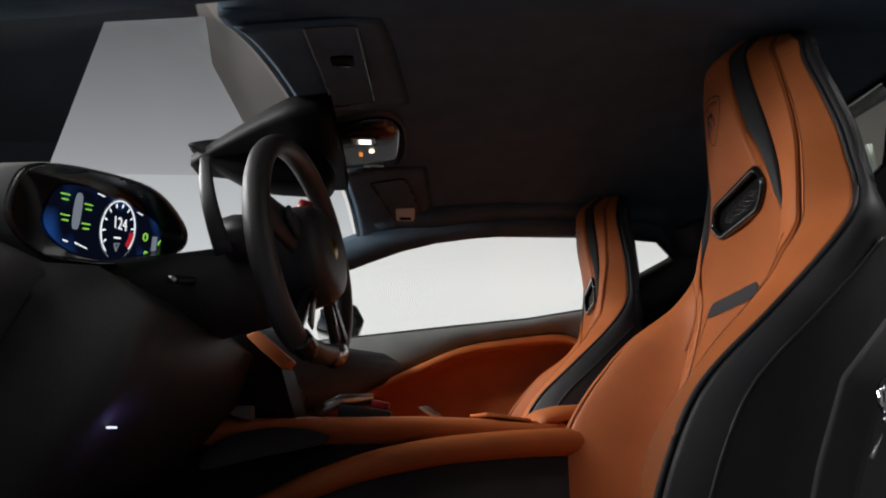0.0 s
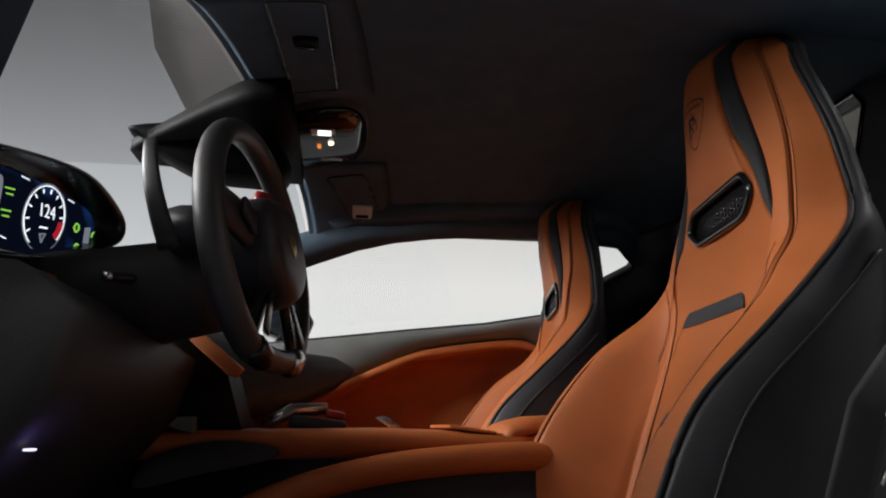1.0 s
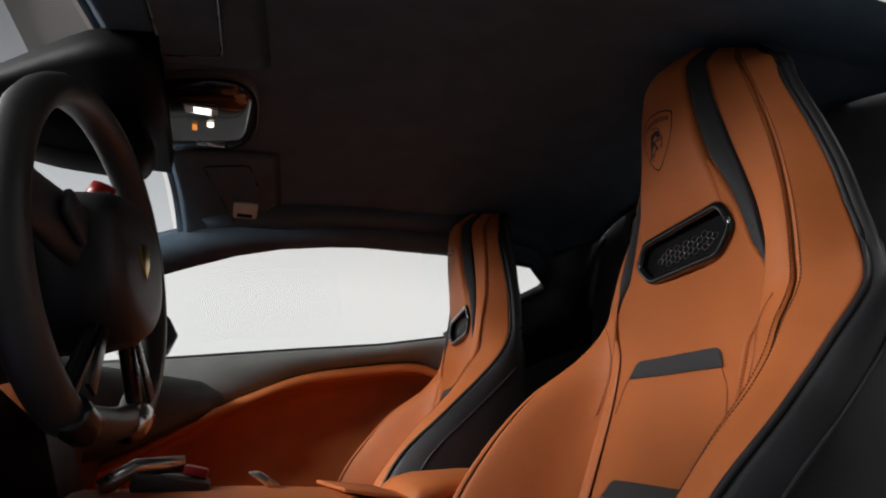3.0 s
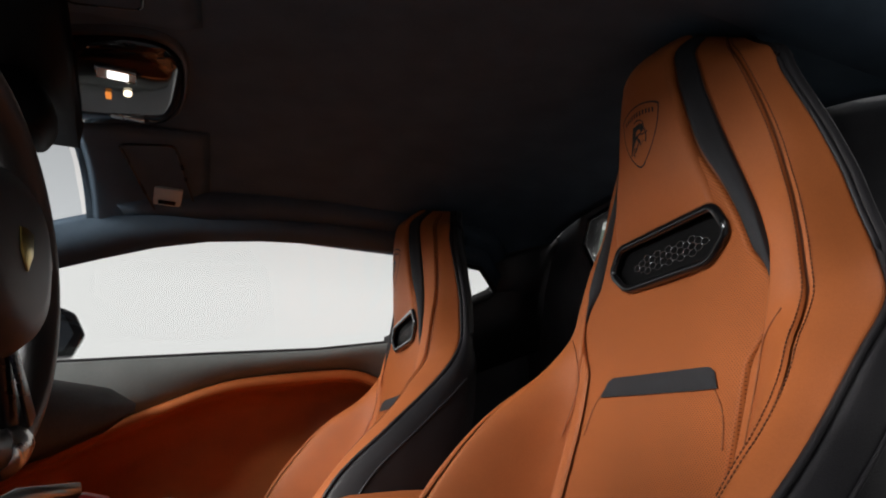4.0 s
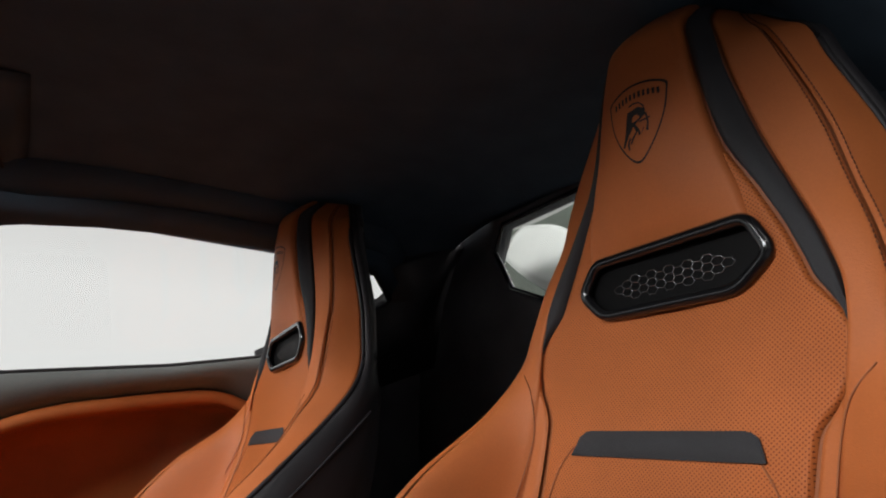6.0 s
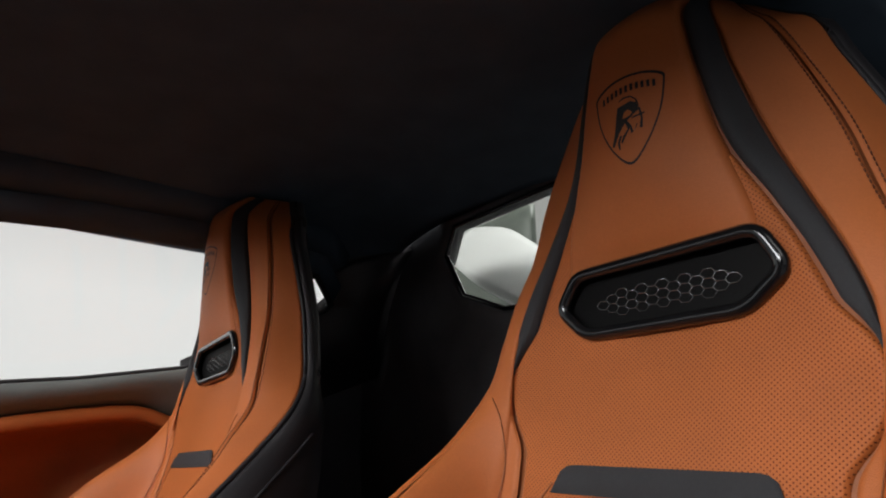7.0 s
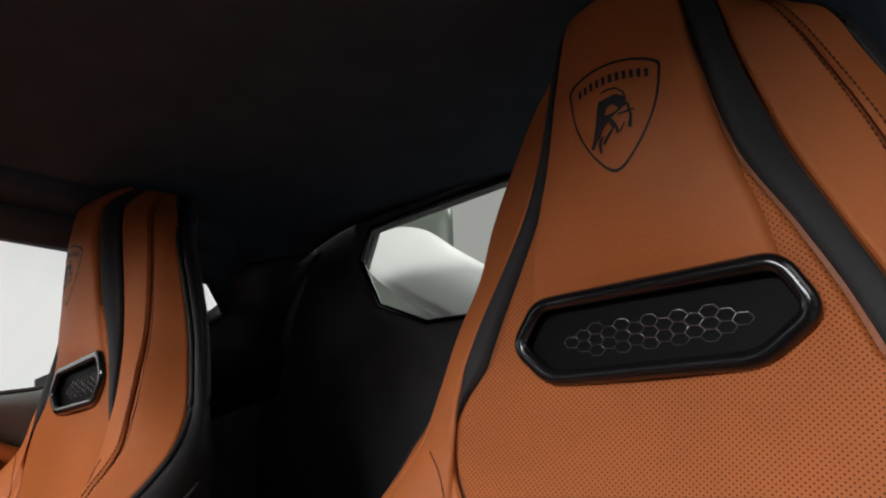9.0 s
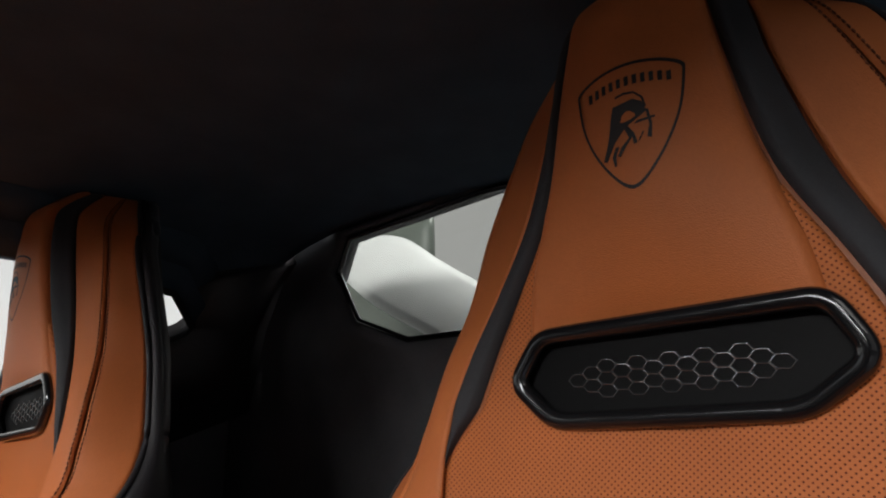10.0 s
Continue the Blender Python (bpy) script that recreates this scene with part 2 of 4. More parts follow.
# ---- studio ----
WALL_Y = 4.0
piece("ground", block((-9, 9), (-9, 9), (-0.10, 0.0), 0), studio_floor, "smooth grey studio floor", "ground")
piece("wall_east", block((-6, 3.4), (WALL_Y, WALL_Y + 0.1), (0, 2.5), 0), white_wall, "white studio wall with its own glow, dimmer towards the top", "wall")
# Unseen driver's side: the front stretch glows as added fill, the rest stays dark.
piece("wall_west", block((-8.9, -1.6), (-5.1, -5.0), (0, 4.5), 0), west_wall, "unseen glowing white wall added as fill light", "wall")
piece("wall_west_rear", block((-1.6, 8.9), (-5.1, -5.0), (0, 5.0), 0), studio_dark, "dark studio wall", "wall")
piece("wall_north", block((-9, -8.9), (-8.9, 9), (0, 5), 0), studio_dark, "dark studio wall", "wall")
piece("wall_south", block((4.9, 5.0), (-5.0, 8.9), (0, 4.5), 0), back_wall, "white rear studio wall with its own even glow", "wall")
piece("wall_east_upper", block((-8.9, 8.9), (8.9, 9), (0, 5), 0), studio_dark, "dark studio wall", "wall")
piece("ceiling", block((-8.9, 8.9), (-8.9, 8.9), (5.0, 5.1), 0), studio_dark, "dark studio ceiling", "ceiling")
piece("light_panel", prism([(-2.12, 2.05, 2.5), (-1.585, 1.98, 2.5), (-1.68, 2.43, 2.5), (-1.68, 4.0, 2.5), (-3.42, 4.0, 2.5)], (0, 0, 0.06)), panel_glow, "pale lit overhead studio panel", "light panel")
piece("ceiling_cloth", prism([(-1.60, 1.85, 2.57), (3.5, 1.85, 2.57), (3.5, 4.0, 2.57), (-2.0, 4.0, 2.57)], (0, 0, 0.04)), studio_brown, "brown-grey cloth stretched under the ceiling", "ceiling cloth")

# ---- cabin shell ----
MID = 0.37
piece("floor", block((-1.6, 0.42), (-0.34, 1.08), (0.14, 0.17), 0.004), carpet, "black carpeted car floor", "floor")


def roof_z(x, y):
    side = min(1.0, abs(y - MID) / 0.47)
    front = max(0.0, (-0.45 - x) / 0.40)
    rear = max(0.0, (x - 0.05) / 0.40)
    return 1.158 - (0.10 if y > MID else 0.045) * side ** 4 - 0.035 * front ** 2 - 0.02 * rear ** 2


def header_x(y):
    return -0.80 + 0.128 * (y + 0.1)


def roof_point(s, t):
    y = MID - 0.49 + 0.98 * s
    x = header_x(y) + (0.350 - header_x(y)) * t
    return (x, y, roof_z(x, y))


piece("roof_lining", made(sheet(roof_point, 40, 40, -0.02)), black_cloth, "black cloth roof lining", "roof lining")

# side window opening in the passenger side, x and z; the glass leans in
OPENING = [(-1.05, 0.75), (-0.65, 0.787), (-0.40, 0.812), (-0.17, 0.833), (0.0, 0.858), (0.13, 0.930), (0.232, 0.982), (0.240, 0.993),
           (0.178, 1.036), (0.13, 1.041), (-0.06, 1.049), (-0.24, 1.045), (-0.35, 1.038), (-0.454, 1.026), (-0.55, 1.006), (-0.64, 0.979), (-0.724, 0.952), (-1.05, 0.845)]


def lean(z):
    return 1.02 - 0.9 * (z - 0.8)


def side_strip(a, b, inner=0.0, outer=0.03):
    """A band of body between two lines of (x, y, z), with a thickness."""
    ring = []
    for p, q in zip(a, b):
        p, q = Vector(p), Vector(q)
        n = Vector((0, 0.74, 0.67))
        ring.append([p - n * inner, q - n * inner, q + n * outer, p + n * outer])
    return loft(ring)


top = [q for q in OPENING[7:]]
rail_in = [(x, lean(z), z) for x, z in top]
rail_up = [(x, lean(z) - 0.035, z + 0.035 + 0.045 * max(0.0, min(1.0, (-0.45 - x) / 0.2))) for x, z in top]
piece("roof_rail", made(side_strip(rail_in, rail_up, 0.004, 0.03)), black_cloth, "black cloth covered roof rail and pillar", "roof rail")
rail_top = [(x, min(y, 0.86) - 0.03, roof_z(x, min(0.84, y)) + 0.01) for x, y, z in rail_up[:9]]
piece("roof_edge", made(side_strip(rail_up[:9], rail_top, 0.0, 0.02)), black_cloth, "black cloth edge of the roof lining", "roof edge")
# rear end of the side, behind the quarter window
aft = [(0.0, 0.858), (0.13, 0.930), (0.232, 0.982), (0.240, 0.993), (0.178, 1.036)]
piece("quarter_panel", made(side_strip([(x, lean(z) - 0.002, z) for x, z in aft], [(0.02, 0.99, 0.74), (0.20, 0.95, 0.78), (0.40, 0.86, 0.86), (0.42, 0.80, 1.0), (0.40, 0.72, 1.12)], 0.0, 0.03)), black_plastic, "black trim round the quarter window", "trim")
piece("quarter_window_frame", made(tube([(x, lean(z) - 0.004, z) for x, z in ((0.02, 0.868), (0.13, 0.930), (0.232, 0.982), (0.240, 0.993), (0.178, 1.036), (0.06, 1.044))], 0.007, 6)), grey_suede, "dark grey quarter window seal", "trim")
g = [(x, lean(z) + 0.012, z) for x, z in OPENING]
pane_side = piece("window_1", prism(g, (0, 0.003, 0.0025)), glass, "clear side window glass in the passenger side", "window")
pane_side.visible_shadow = False
# driver's side: door opening with its pillar and roof rail
driver_line = [(-0.60, -0.150, 1.135), (-0.72, -0.152, 1.128), (-0.83, -0.155, 1.112), (-0.954, -0.158, 1.092), (-1.077, -0.165, 1.070), (-1.3, -0.22, 1.00), (-1.6, -0.28, 0.86)]
piece("door_rail", made(tube(spline(driver_line, 40), 0.028, 10)), black_cloth, "black covered pillar and rail over the open door", "roof rail")
rail_rows = [[(x, -0.11, 1.098), (x, -0.165, 1.098), (x, -0.195, 1.125), (x, -0.15, 1.17), (x, -0.08, 1.16)] for x in np.linspace(-0.80, 0.3, 12)]
piece("cant_rail", made(loft(rail_rows)), black_cloth, "black cloth covered roof edge over the open door", "roof rail")
piece("firewall", block((-1.66, -1.60), (-0.40, 1.10), (0.14, 0.82), 0.0), carpet, "black carpeted bulkhead ahead of the footwells", "wall")
piece("kick_panel", block((-1.62, -0.90), (1.03, 1.08), (0.14, 0.757), 0.004), black_plastic, "black trim panel beside the passenger footwell", "trim")
piece("rear_side_panel", prism([(0.05, 1.00, 0.14), (0.55, 0.95, 0.14), (0.55, 0.92, 0.95), (0.28, 0.92, 0.95), (0.05, 1.0, 0.86)], (0, 0.04, 0)), rear_trim, "black side trim behind the passenger seat", "trim")
passenger_pillar = [(-0.60, 0.872, 1.058), (-0.72, 0.905, 1.022), (-0.85, 0.925, 0.992), (-1.05, 0.95, 0.94), (-1.5, 1.0, 0.83)]
piece("pillar", made(tube(spline(passenger_pillar, 24), 0.024, 10)), grey_suede, "dark grey suede windscreen pillar", "pillar")


def screen_point(s, t):
    y = -0.17 + 1.1 * s
    x0, z0 = header_x(y) - 0.01, roof_z(header_x(y), y) + 0.004
    bow = -0.06 * (1 - ((y - MID) / 0.6) ** 2)
    return (x0 + (-1.62 + bow - x0) * t, y + (y - MID) * 0.3 * t, z0 + (0.82 - z0) * t)


ws = piece("windscreen", made(sheet(screen_point, 16, 8, 0.004)), windscreen_glass, "clear raked windscreen", "window")
ws.visible_shadow = False
# rear wall with its window
RW = [(0.610, 1.066), (0.586, 1.122), (0.32, 1.143), (0.095, 1.138), (0.078, 1.105), (0.13, 0.985), (0.28, 0.945), (0.47, 0.945), (0.565, 0.983)]


def rear_x(z):
    return 0.35 + 0.10 * max(0.0, 0.98 - z) * 0.6


wide = [(1.0, 1.06), (0.80, 1.17), (0.37, 1.19), (0.0, 1.17), (-0.30, 1.06), (-0.34, 0.60), (0.1, 0.17), (0.64, 0.17), (1.05, 0.60)]
mid_ring = [(0.45 * a[0] + 0.55 * b[0], 0.45 * a[1] + 0.55 * b[1]) for a, b in zip(RW, wide)]
rings = [[(0.44, MID + (a - MID) * 1.3, 1.05 + (b - 1.05) * 1.34) for a, b in RW], [(rear_x(b), a, b) for a, b in RW], [(rear_x(b) - 0.012, MID + (a - MID) * 1.06, 1.04 + (b - 1.04) * 1.10) for a, b in RW], [(rear_x(b) + 0.0, MID + (a - MID) * 1.16, 1.04 + (b - 1.04) * 1.22) for a, b in RW], [(rear_x(b) + 0.02, a, b) for a, b in mid_ring], [(rear_x(b) + 0.04, a, b) for a, b in wide], [(0.47, a, b) for a, b in wide]]
piece("wall_rear", made(loft(rings, caps=False)), rear_trim, "black padded rear wall of the cabin", "wall")
rear_pane = piece("window_2", prism([(0.40, MID + (a - MID) * 1.16, 1.05 + (b - 1.05) * 1.18) for a, b in RW], (0.004, 0, 0)), smoked, "smoked glass of the small rear window", "window")
rear_pane.visible_shadow = False


piece("rear_window_seal", made(tube([(rear_x(b) - 0.004, a, b) for a, b in RW], 0.005, 8, True, 1.0, (1, 0, 0))), rim_black, "satin black rear window seal", "trim")


def swing(ob, at, degrees=-6):
    """Turns a thing about an upright axis to stand square to the car, whose length lies six degrees off the x axis."""
    p = Matrix.Translation((at[0], at[1], 0))
    ob.matrix_basis = p @ pose(0, 0, 0, 0, 0, degrees) @ p.inverted() @ Matrix.Translation(ob.location)


# ---- seats ----
# height, depth at the middle, then width and depth at insert edge, trim edge, seam and rear edge of the cover
SEAT = np.array([
    (0.320, -0.160, 0.125, -0.165, 0.150, -0.190, 0.205, -0.285, 0.255, -0.255),
    (0.420, -0.128, 0.125, -0.135, 0.150, -0.165, 0.205, -0.285, 0.256, -0.250),
    (0.500, -0.098, 0.125, -0.108, 0.152, -0.135, 0.203, -0.268, 0.256, -0.225),
    (0.580, -0.070, 0.128, -0.078, 0.157, -0.098, 0.207, -0.218, 0.253, -0.180),
    (0.660, -0.046, 0.131, -0.050, 0.160, -0.062, 0.205, -0.148, 0.247, -0.095),
    (0.720, -0.032, 0.135, -0.034, 0.160, -0.042, 0.201, -0.067, 0.236, -0.030),
    (0.770, -0.018, 0.140, -0.022, 0.160, -0.029, 0.193, -0.024, 0.234, 0.014),
    (0.810, -0.008, 0.138, -0.018, 0.158, -0.021, 0.185, -0.012, 0.215, 0.037),
    (0.860, 0.000, 0.120, -0.015, 0.142, -0.012, 0.173, -0.001, 0.196, 0.045),
    (0.905, -0.018, 0.099, -0.015, 0.121, -0.005, 0.157, 0.010, 0.183, 0.047),
    (0.960, -0.033, 0.071, -0.019, 0.096, -0.001, 0.141, 0.015, 0.164, 0.045),
    (1.030, -0.036, 0.054, -0.023, 0.073, -0.002, 0.112, 0.021, 0.134, 0.044),
    (1.062, -0.034, 0.048, -0.022, 0.066, -0.002, 0.096, 0.024, 0.121, 0.050),
    (1.085, -0.030, 0.044, -0.018, 0.059, 0.002, 0.080, 0.032, 0.103, 0.055),
    (1.102, -0.012, 0.042, -0.003, 0.052, 0.014, 0.068, 0.042, 0.086, 0.061),
    (1.114, 0.004, 0.040, 0.012, 0.047, 0.026, 0.060, 0.050, 0.072, 0.066),
    (1.124, 0.020, 0.037, 0.026, 0.043, 0.038, 0.053, 0.057, 0.060, 0.070),
])


TOP = 1.124


def column(z, k):
    """A smooth value of one column of SEAT at height z."""
    h, c = SEAT[:, 0], SEAT[:, k]
    i = int(np.clip(np.searchsorted(h, z) - 1, 0, len(h) - 2))
    d = h[i + 1] - h[i]
    t = (z - h[i]) / d
    m0 = (c[i + 1] - c[max(i - 1, 0)]) / (h[i + 1] - h[max(i - 1, 0)]) * d
    m1 = (c[min(i + 2, len(h) - 1)] - c[i]) / (h[min(i + 2, len(h) - 1)] - h[i]) * d
    return (2 * t ** 3 - 3 * t * t + 1) * c[i] + (t ** 3 - 2 * t * t + t) * m0 + (-2 * t ** 3 + 3 * t * t) * c[i + 1] + (t ** 3 - t * t) * m1


def sat_in(z):
    """How far the door-side bolster is worn back at height z."""
    t = max(0.0, min(1.0, (0.745 - z) / 0.09))
    return 0.036 * t * t * (3 - 2 * t)


def cover(u, z):
    """The seat's front at height z; u is 0 in the middle, 1 to 4 at the four lines, and minus on the other side."""
    a, sign = abs(u), (1 if u >= 0 else -1)
    p = [(0.0, column(z, 1))] + [(column(z, 2 * k), column(z, 2 * k + 1)) for k in (1, 2, 3, 4)]
    if sign < 0:
        p[3] = (p[3][0] + 0.3 * sat_in(z), p[3][1] + sat_in(z))
    p = [(-p[1][0], p[1][1])] + p + [(2 * p[4][0] - p[3][0], 2 * p[4][1] - p[3][1])]
    i = min(int(a), 3)
    t = a - i
    q = [p[i], p[i + 1], p[i + 2], p[i + 3]]
    w = (0.5 * (-t + 2 * t * t - t ** 3), 0.5 * (2 - 5 * t * t + 3 * t ** 3), 0.5 * (t + 4 * t * t - 3 * t ** 3), 0.5 * (t ** 3 - t * t))
    x, y = sum(k * b[1] for k, b in zip(w, q)), sum(k * b[0] for k, b in zip(w, q))
    crown = max(0.0, z - 1.07) / 0.054
    return Vector((x, sign * y, z + crown * (0.002 - 0.022 * min(1.0, y / 0.1) ** 2)))


def cover_at(y, z):
    """The place on the front at width y and height z."""
    lo, hi = 0.0, 4.0
    for _ in range(24):
        m = (lo + hi) / 2
        lo, hi = (m, hi) if cover(m, z).y < abs(y) else (lo, m)
    return cover(lo if y >= 0 else -lo, z)


def cover_normal(u, z):
    a = cover(u + 0.05, z) - cover(u - 0.05, z)
    b = cover(u, min(z + 0.004, TOP)) - cover(u, z - 0.004)
    return b.cross(a).normalized()


def padded(u0, u1, z0, z1, proud, soft, nu, nv, floor_in=0.004):
    """A padded piece of cover between two lines of u (numbers or functions of z), its rim tucked in."""
    rows = []
    for j in range(nv + 1):
        z = z0 + (z1 - z0) * j / nv
        a, b = (q(z) if callable(q) else q for q in (u0, u1))
        rows.append([(a + (b - a) * (0.5 - 0.5 * math.cos(math.pi * (0.15 + 0.7 * i / nu)) - 0.054) / 0.892, z) for i in range(nu + 1)])
    flat_p = [[cover(u, z) for u, z in r] for r in rows]
    out = []
    for j in range(nv + 1):
        for i in range(nu + 1):
            p = flat_p[j][i]
            near = min((p - flat_p[j][0]).length, (p - flat_p[j][nu]).length, (p - flat_p[0][i]).length, (p - flat_p[nv][i]).length)
            k = min(1.0, near / soft)
            lift = -floor_in + (proud + floor_in) * math.sqrt(max(0.0, 1 - (1 - k) ** 2))
            out.append(p + cover_normal(*rows[j][i]) * lift)
    w = nu + 1
    return out, [(j * w + i, j * w + i + 1, (j + 1) * w + i + 1, (j + 1) * w + i) for j in range(nv) for i in range(nu)]


def stitches(line, gap=0.0046, size=0.0034, r=0.0008):
    """Short threads along a line of places, each a small rod."""
    out, carry = [], 0.0
    for a, b in zip(line, line[1:]):
        d = (b - a).length
        n = (b - a).normalized()
        while carry < d:
            p = a + n * carry
            out.append(tube([p, p + n * size * 0.5, p + n * size], lambda s: r * (0.6 if s in (0.0, 1.0) else 1.0), 5))
            carry += gap
        carry -= d
    return joined(*out)


def crest(p):
    """The crest's own place on the headrest."""
    return (p[0] * 0.84 - 0.001, 0.997 + (p[1] - 1.0) * 0.94)


def on_cover(points, lift):
    """Places a little proud of the cover, given as (y, z)."""
    out = []
    for y, z in points:
        p = cover_at(y, z)
        u0 = cover_at(y + 0.002, z) - cover_at(y - 0.002, z)
        w0 = cover_at(y, min(z + 0.003, TOP - 0.001)) - cover_at(y, z - 0.003)
        out.append(p + w0.cross(u0).normalized() * lift)
    return out


def decal(rows, lift):
    """A thin printed band between pairs of (y, z) on the cover."""
    a = on_cover([crest(r[0]) for r in rows], lift)
    b = on_cover([crest(r[1]) for r in rows], lift)
    n = len(rows)
    return a + b, [(i, i + 1, n + i + 1, n + i) for i in range(n - 1)]


def shell_back(z):
    return float(np.interp(z, (0.2, 0.4, 0.5, 0.6, 0.7, 0.8, 0.88, 0.96, 1.04, 1.09, 1.11), (-0.06, -0.01, 0.015, 0.045, 0.068, 0.076, 0.082, 0.083, 0.083, 0.084, 0.086)))


def seat_shell():
    rings = []
    for j in range(61):
        z = 0.20 + (TOP + 0.004 - 0.20) * j / 60
        zz = max(0.32, min(z, TOP))
        y4, x4, back = column(zz, 8), column(zz, 9), shell_back(z)
        y4 += 0.004
        d = max(back - x4, 0.012)
        high = max(0.0, min(1.0, (z - 0.76) / 0.08))
        line = [(x4 + 0.004, y4 - 0.012), (x4 + 0.004, y4), (x4 + 0.010, y4 + 0.006), (x4 + d * 0.35, y4 + 0.009 - 0.004 * high), (x4 + d * 0.7, y4 + 0.003 - 0.014 * high), (back - 0.006, y4 - 0.012 - 0.022 * high), (back + 0.004, y4 * 0.75), (back + 0.010, y4 * 0.35), (back + 0.012, 0.0)]
        inner = [(min(cover(q, zz).x + (0.036 if q < 2.5 else 0.014 + sat_in(zz)), back - 0.006), cover(q, zz).y) for q in (0.0, 1.0, 2.0, 3.0, 3.7)]
        half = inner + line
        crown = max(0.0, z - 1.07) / 0.054
        up = lambda b: z + crown * (-0.001 - 0.022 * min(1.0, abs(b) / 0.1) ** 2)
        rings.append([(a, b, up(b)) for a, b in half] + [(a, -b, up(b)) for a, b in reversed(half[1:-1])])
    return made(loft(rings))


VENT = [(0.1005, 0.8452), (0.0815, 0.8750), (-0.0875, 0.8860), (-0.1045, 0.8556), (-0.0715, 0.8302), (0.0735, 0.8212)]


def without_vent(vf, k=1.0):
    """Leaves out the faces that lie over the air outlet."""
    v, f = vf

    def inside(p):
        y, z = p.y / k, 0.853 + (p.z - 0.853) / k
        return all((b[0] - a[0]) * (z - a[1]) - (b[1] - a[1]) * (y - a[0]) > 0 for a, b in zip(VENT, VENT[1:] + VENT[:1]))

    return v, [q for q in f if not inside(sum((v[i] for i in q), Vector()) / len(q))]


def rounded(corners, r, n=6):
    """A closed line of (y, z) with its corners rounded."""
    out, m = [], len(corners)
    for i in range(m):
        p, a, b = (Vector(corners[k % m]) for k in (i, i - 1, i + 1))
        s, e = p + (a - p).normalized() * r, p + (b - p).normalized() * r
        out += [s * (1 - t) ** 2 + p * 2 * t * (1 - t) + e * t * t for t in (k / n for k in range(n + 1))]
    return out


def fade(z):
    return max(0.0, min(1.0, (0.832 - z) / 0.045))


def strip_in(z):
    return 1.02 + 0.48 * fade(z) ** 1.5


def strip_out(z):
    return 1.98 - 0.40 * fade(z) ** 1.5


def bolster_in(z):
    if z > 0.787:
        return strip_out(z) + 0.05
    t = max(0.0, (z - 0.715) / 0.072)
    return 1.03 + (strip_out(0.787) + 0.05 - 1.03) * min(1.0, t) ** 2 * (3 - 2 * min(1.0, t))


def insert_edge(z):
    return strip_in(z) - 0.05 if z > 0.787 else bolster_in(z) - 0.06 - 0.07 * max(0.0, (z - 0.74) / 0.047)


def pad_u(z):
    return float(np.interp(z, (0.86, 0.942, 0.955, 1.2), (0.70, 0.93, 0.97, 0.97)))


def cushion_mesh(side):
    """Half section of the seat cushion: 0 the middle, 1 and -1 the side bolsters."""
    rings = []
    for j in range(25):
        t = j / 24
        x = -0.13 - 0.53 * t
        crest = 0.330 + 0.095 * t * t
        drop = 0.05 * max(0.0, (t - 0.86) / 0.14) ** 2
        if side == 0:
            w = 0.150 + 0.01 * t
            prof = [(-w, crest - 0.10), (-w, crest - 0.02), (-w + 0.012, crest - 0.004), (-w * 0.6, crest + 0.002), (0, crest + 0.004), (w * 0.6, crest + 0.002), (w - 0.012, crest - 0.004), (w, crest - 0.02), (w, crest - 0.10)]
        else:
            a, b = 0.152 + 0.01 * t, 0.262
            top_z = crest + 0.018 * math.sin(math.pi * min(1, t * 1.05)) + 0.026
            prof = [(side * q, r - 0.0) for q, r in ((a, crest - 0.10), (a, crest - 0.015), (a + 0.02, top_z - 0.006), ((a + b) / 2, top_z + 0.004), (b - 0.018, top_z - 0.008), (b, top_z - 0.03), (b + 0.004, crest - 0.12))]
        rings.append([(x, y, z - drop - (0.05 if t == 1 else 0)) for y, z in prof])
    return made(loft(rings))


def hexagon(c, r, n=6, turn=0.0):
    return [(c[0] + r * math.cos(2 * math.pi * i / n + turn), c[1] + r * math.sin(2 * math.pi * i / n + turn)) for i in range(n)]


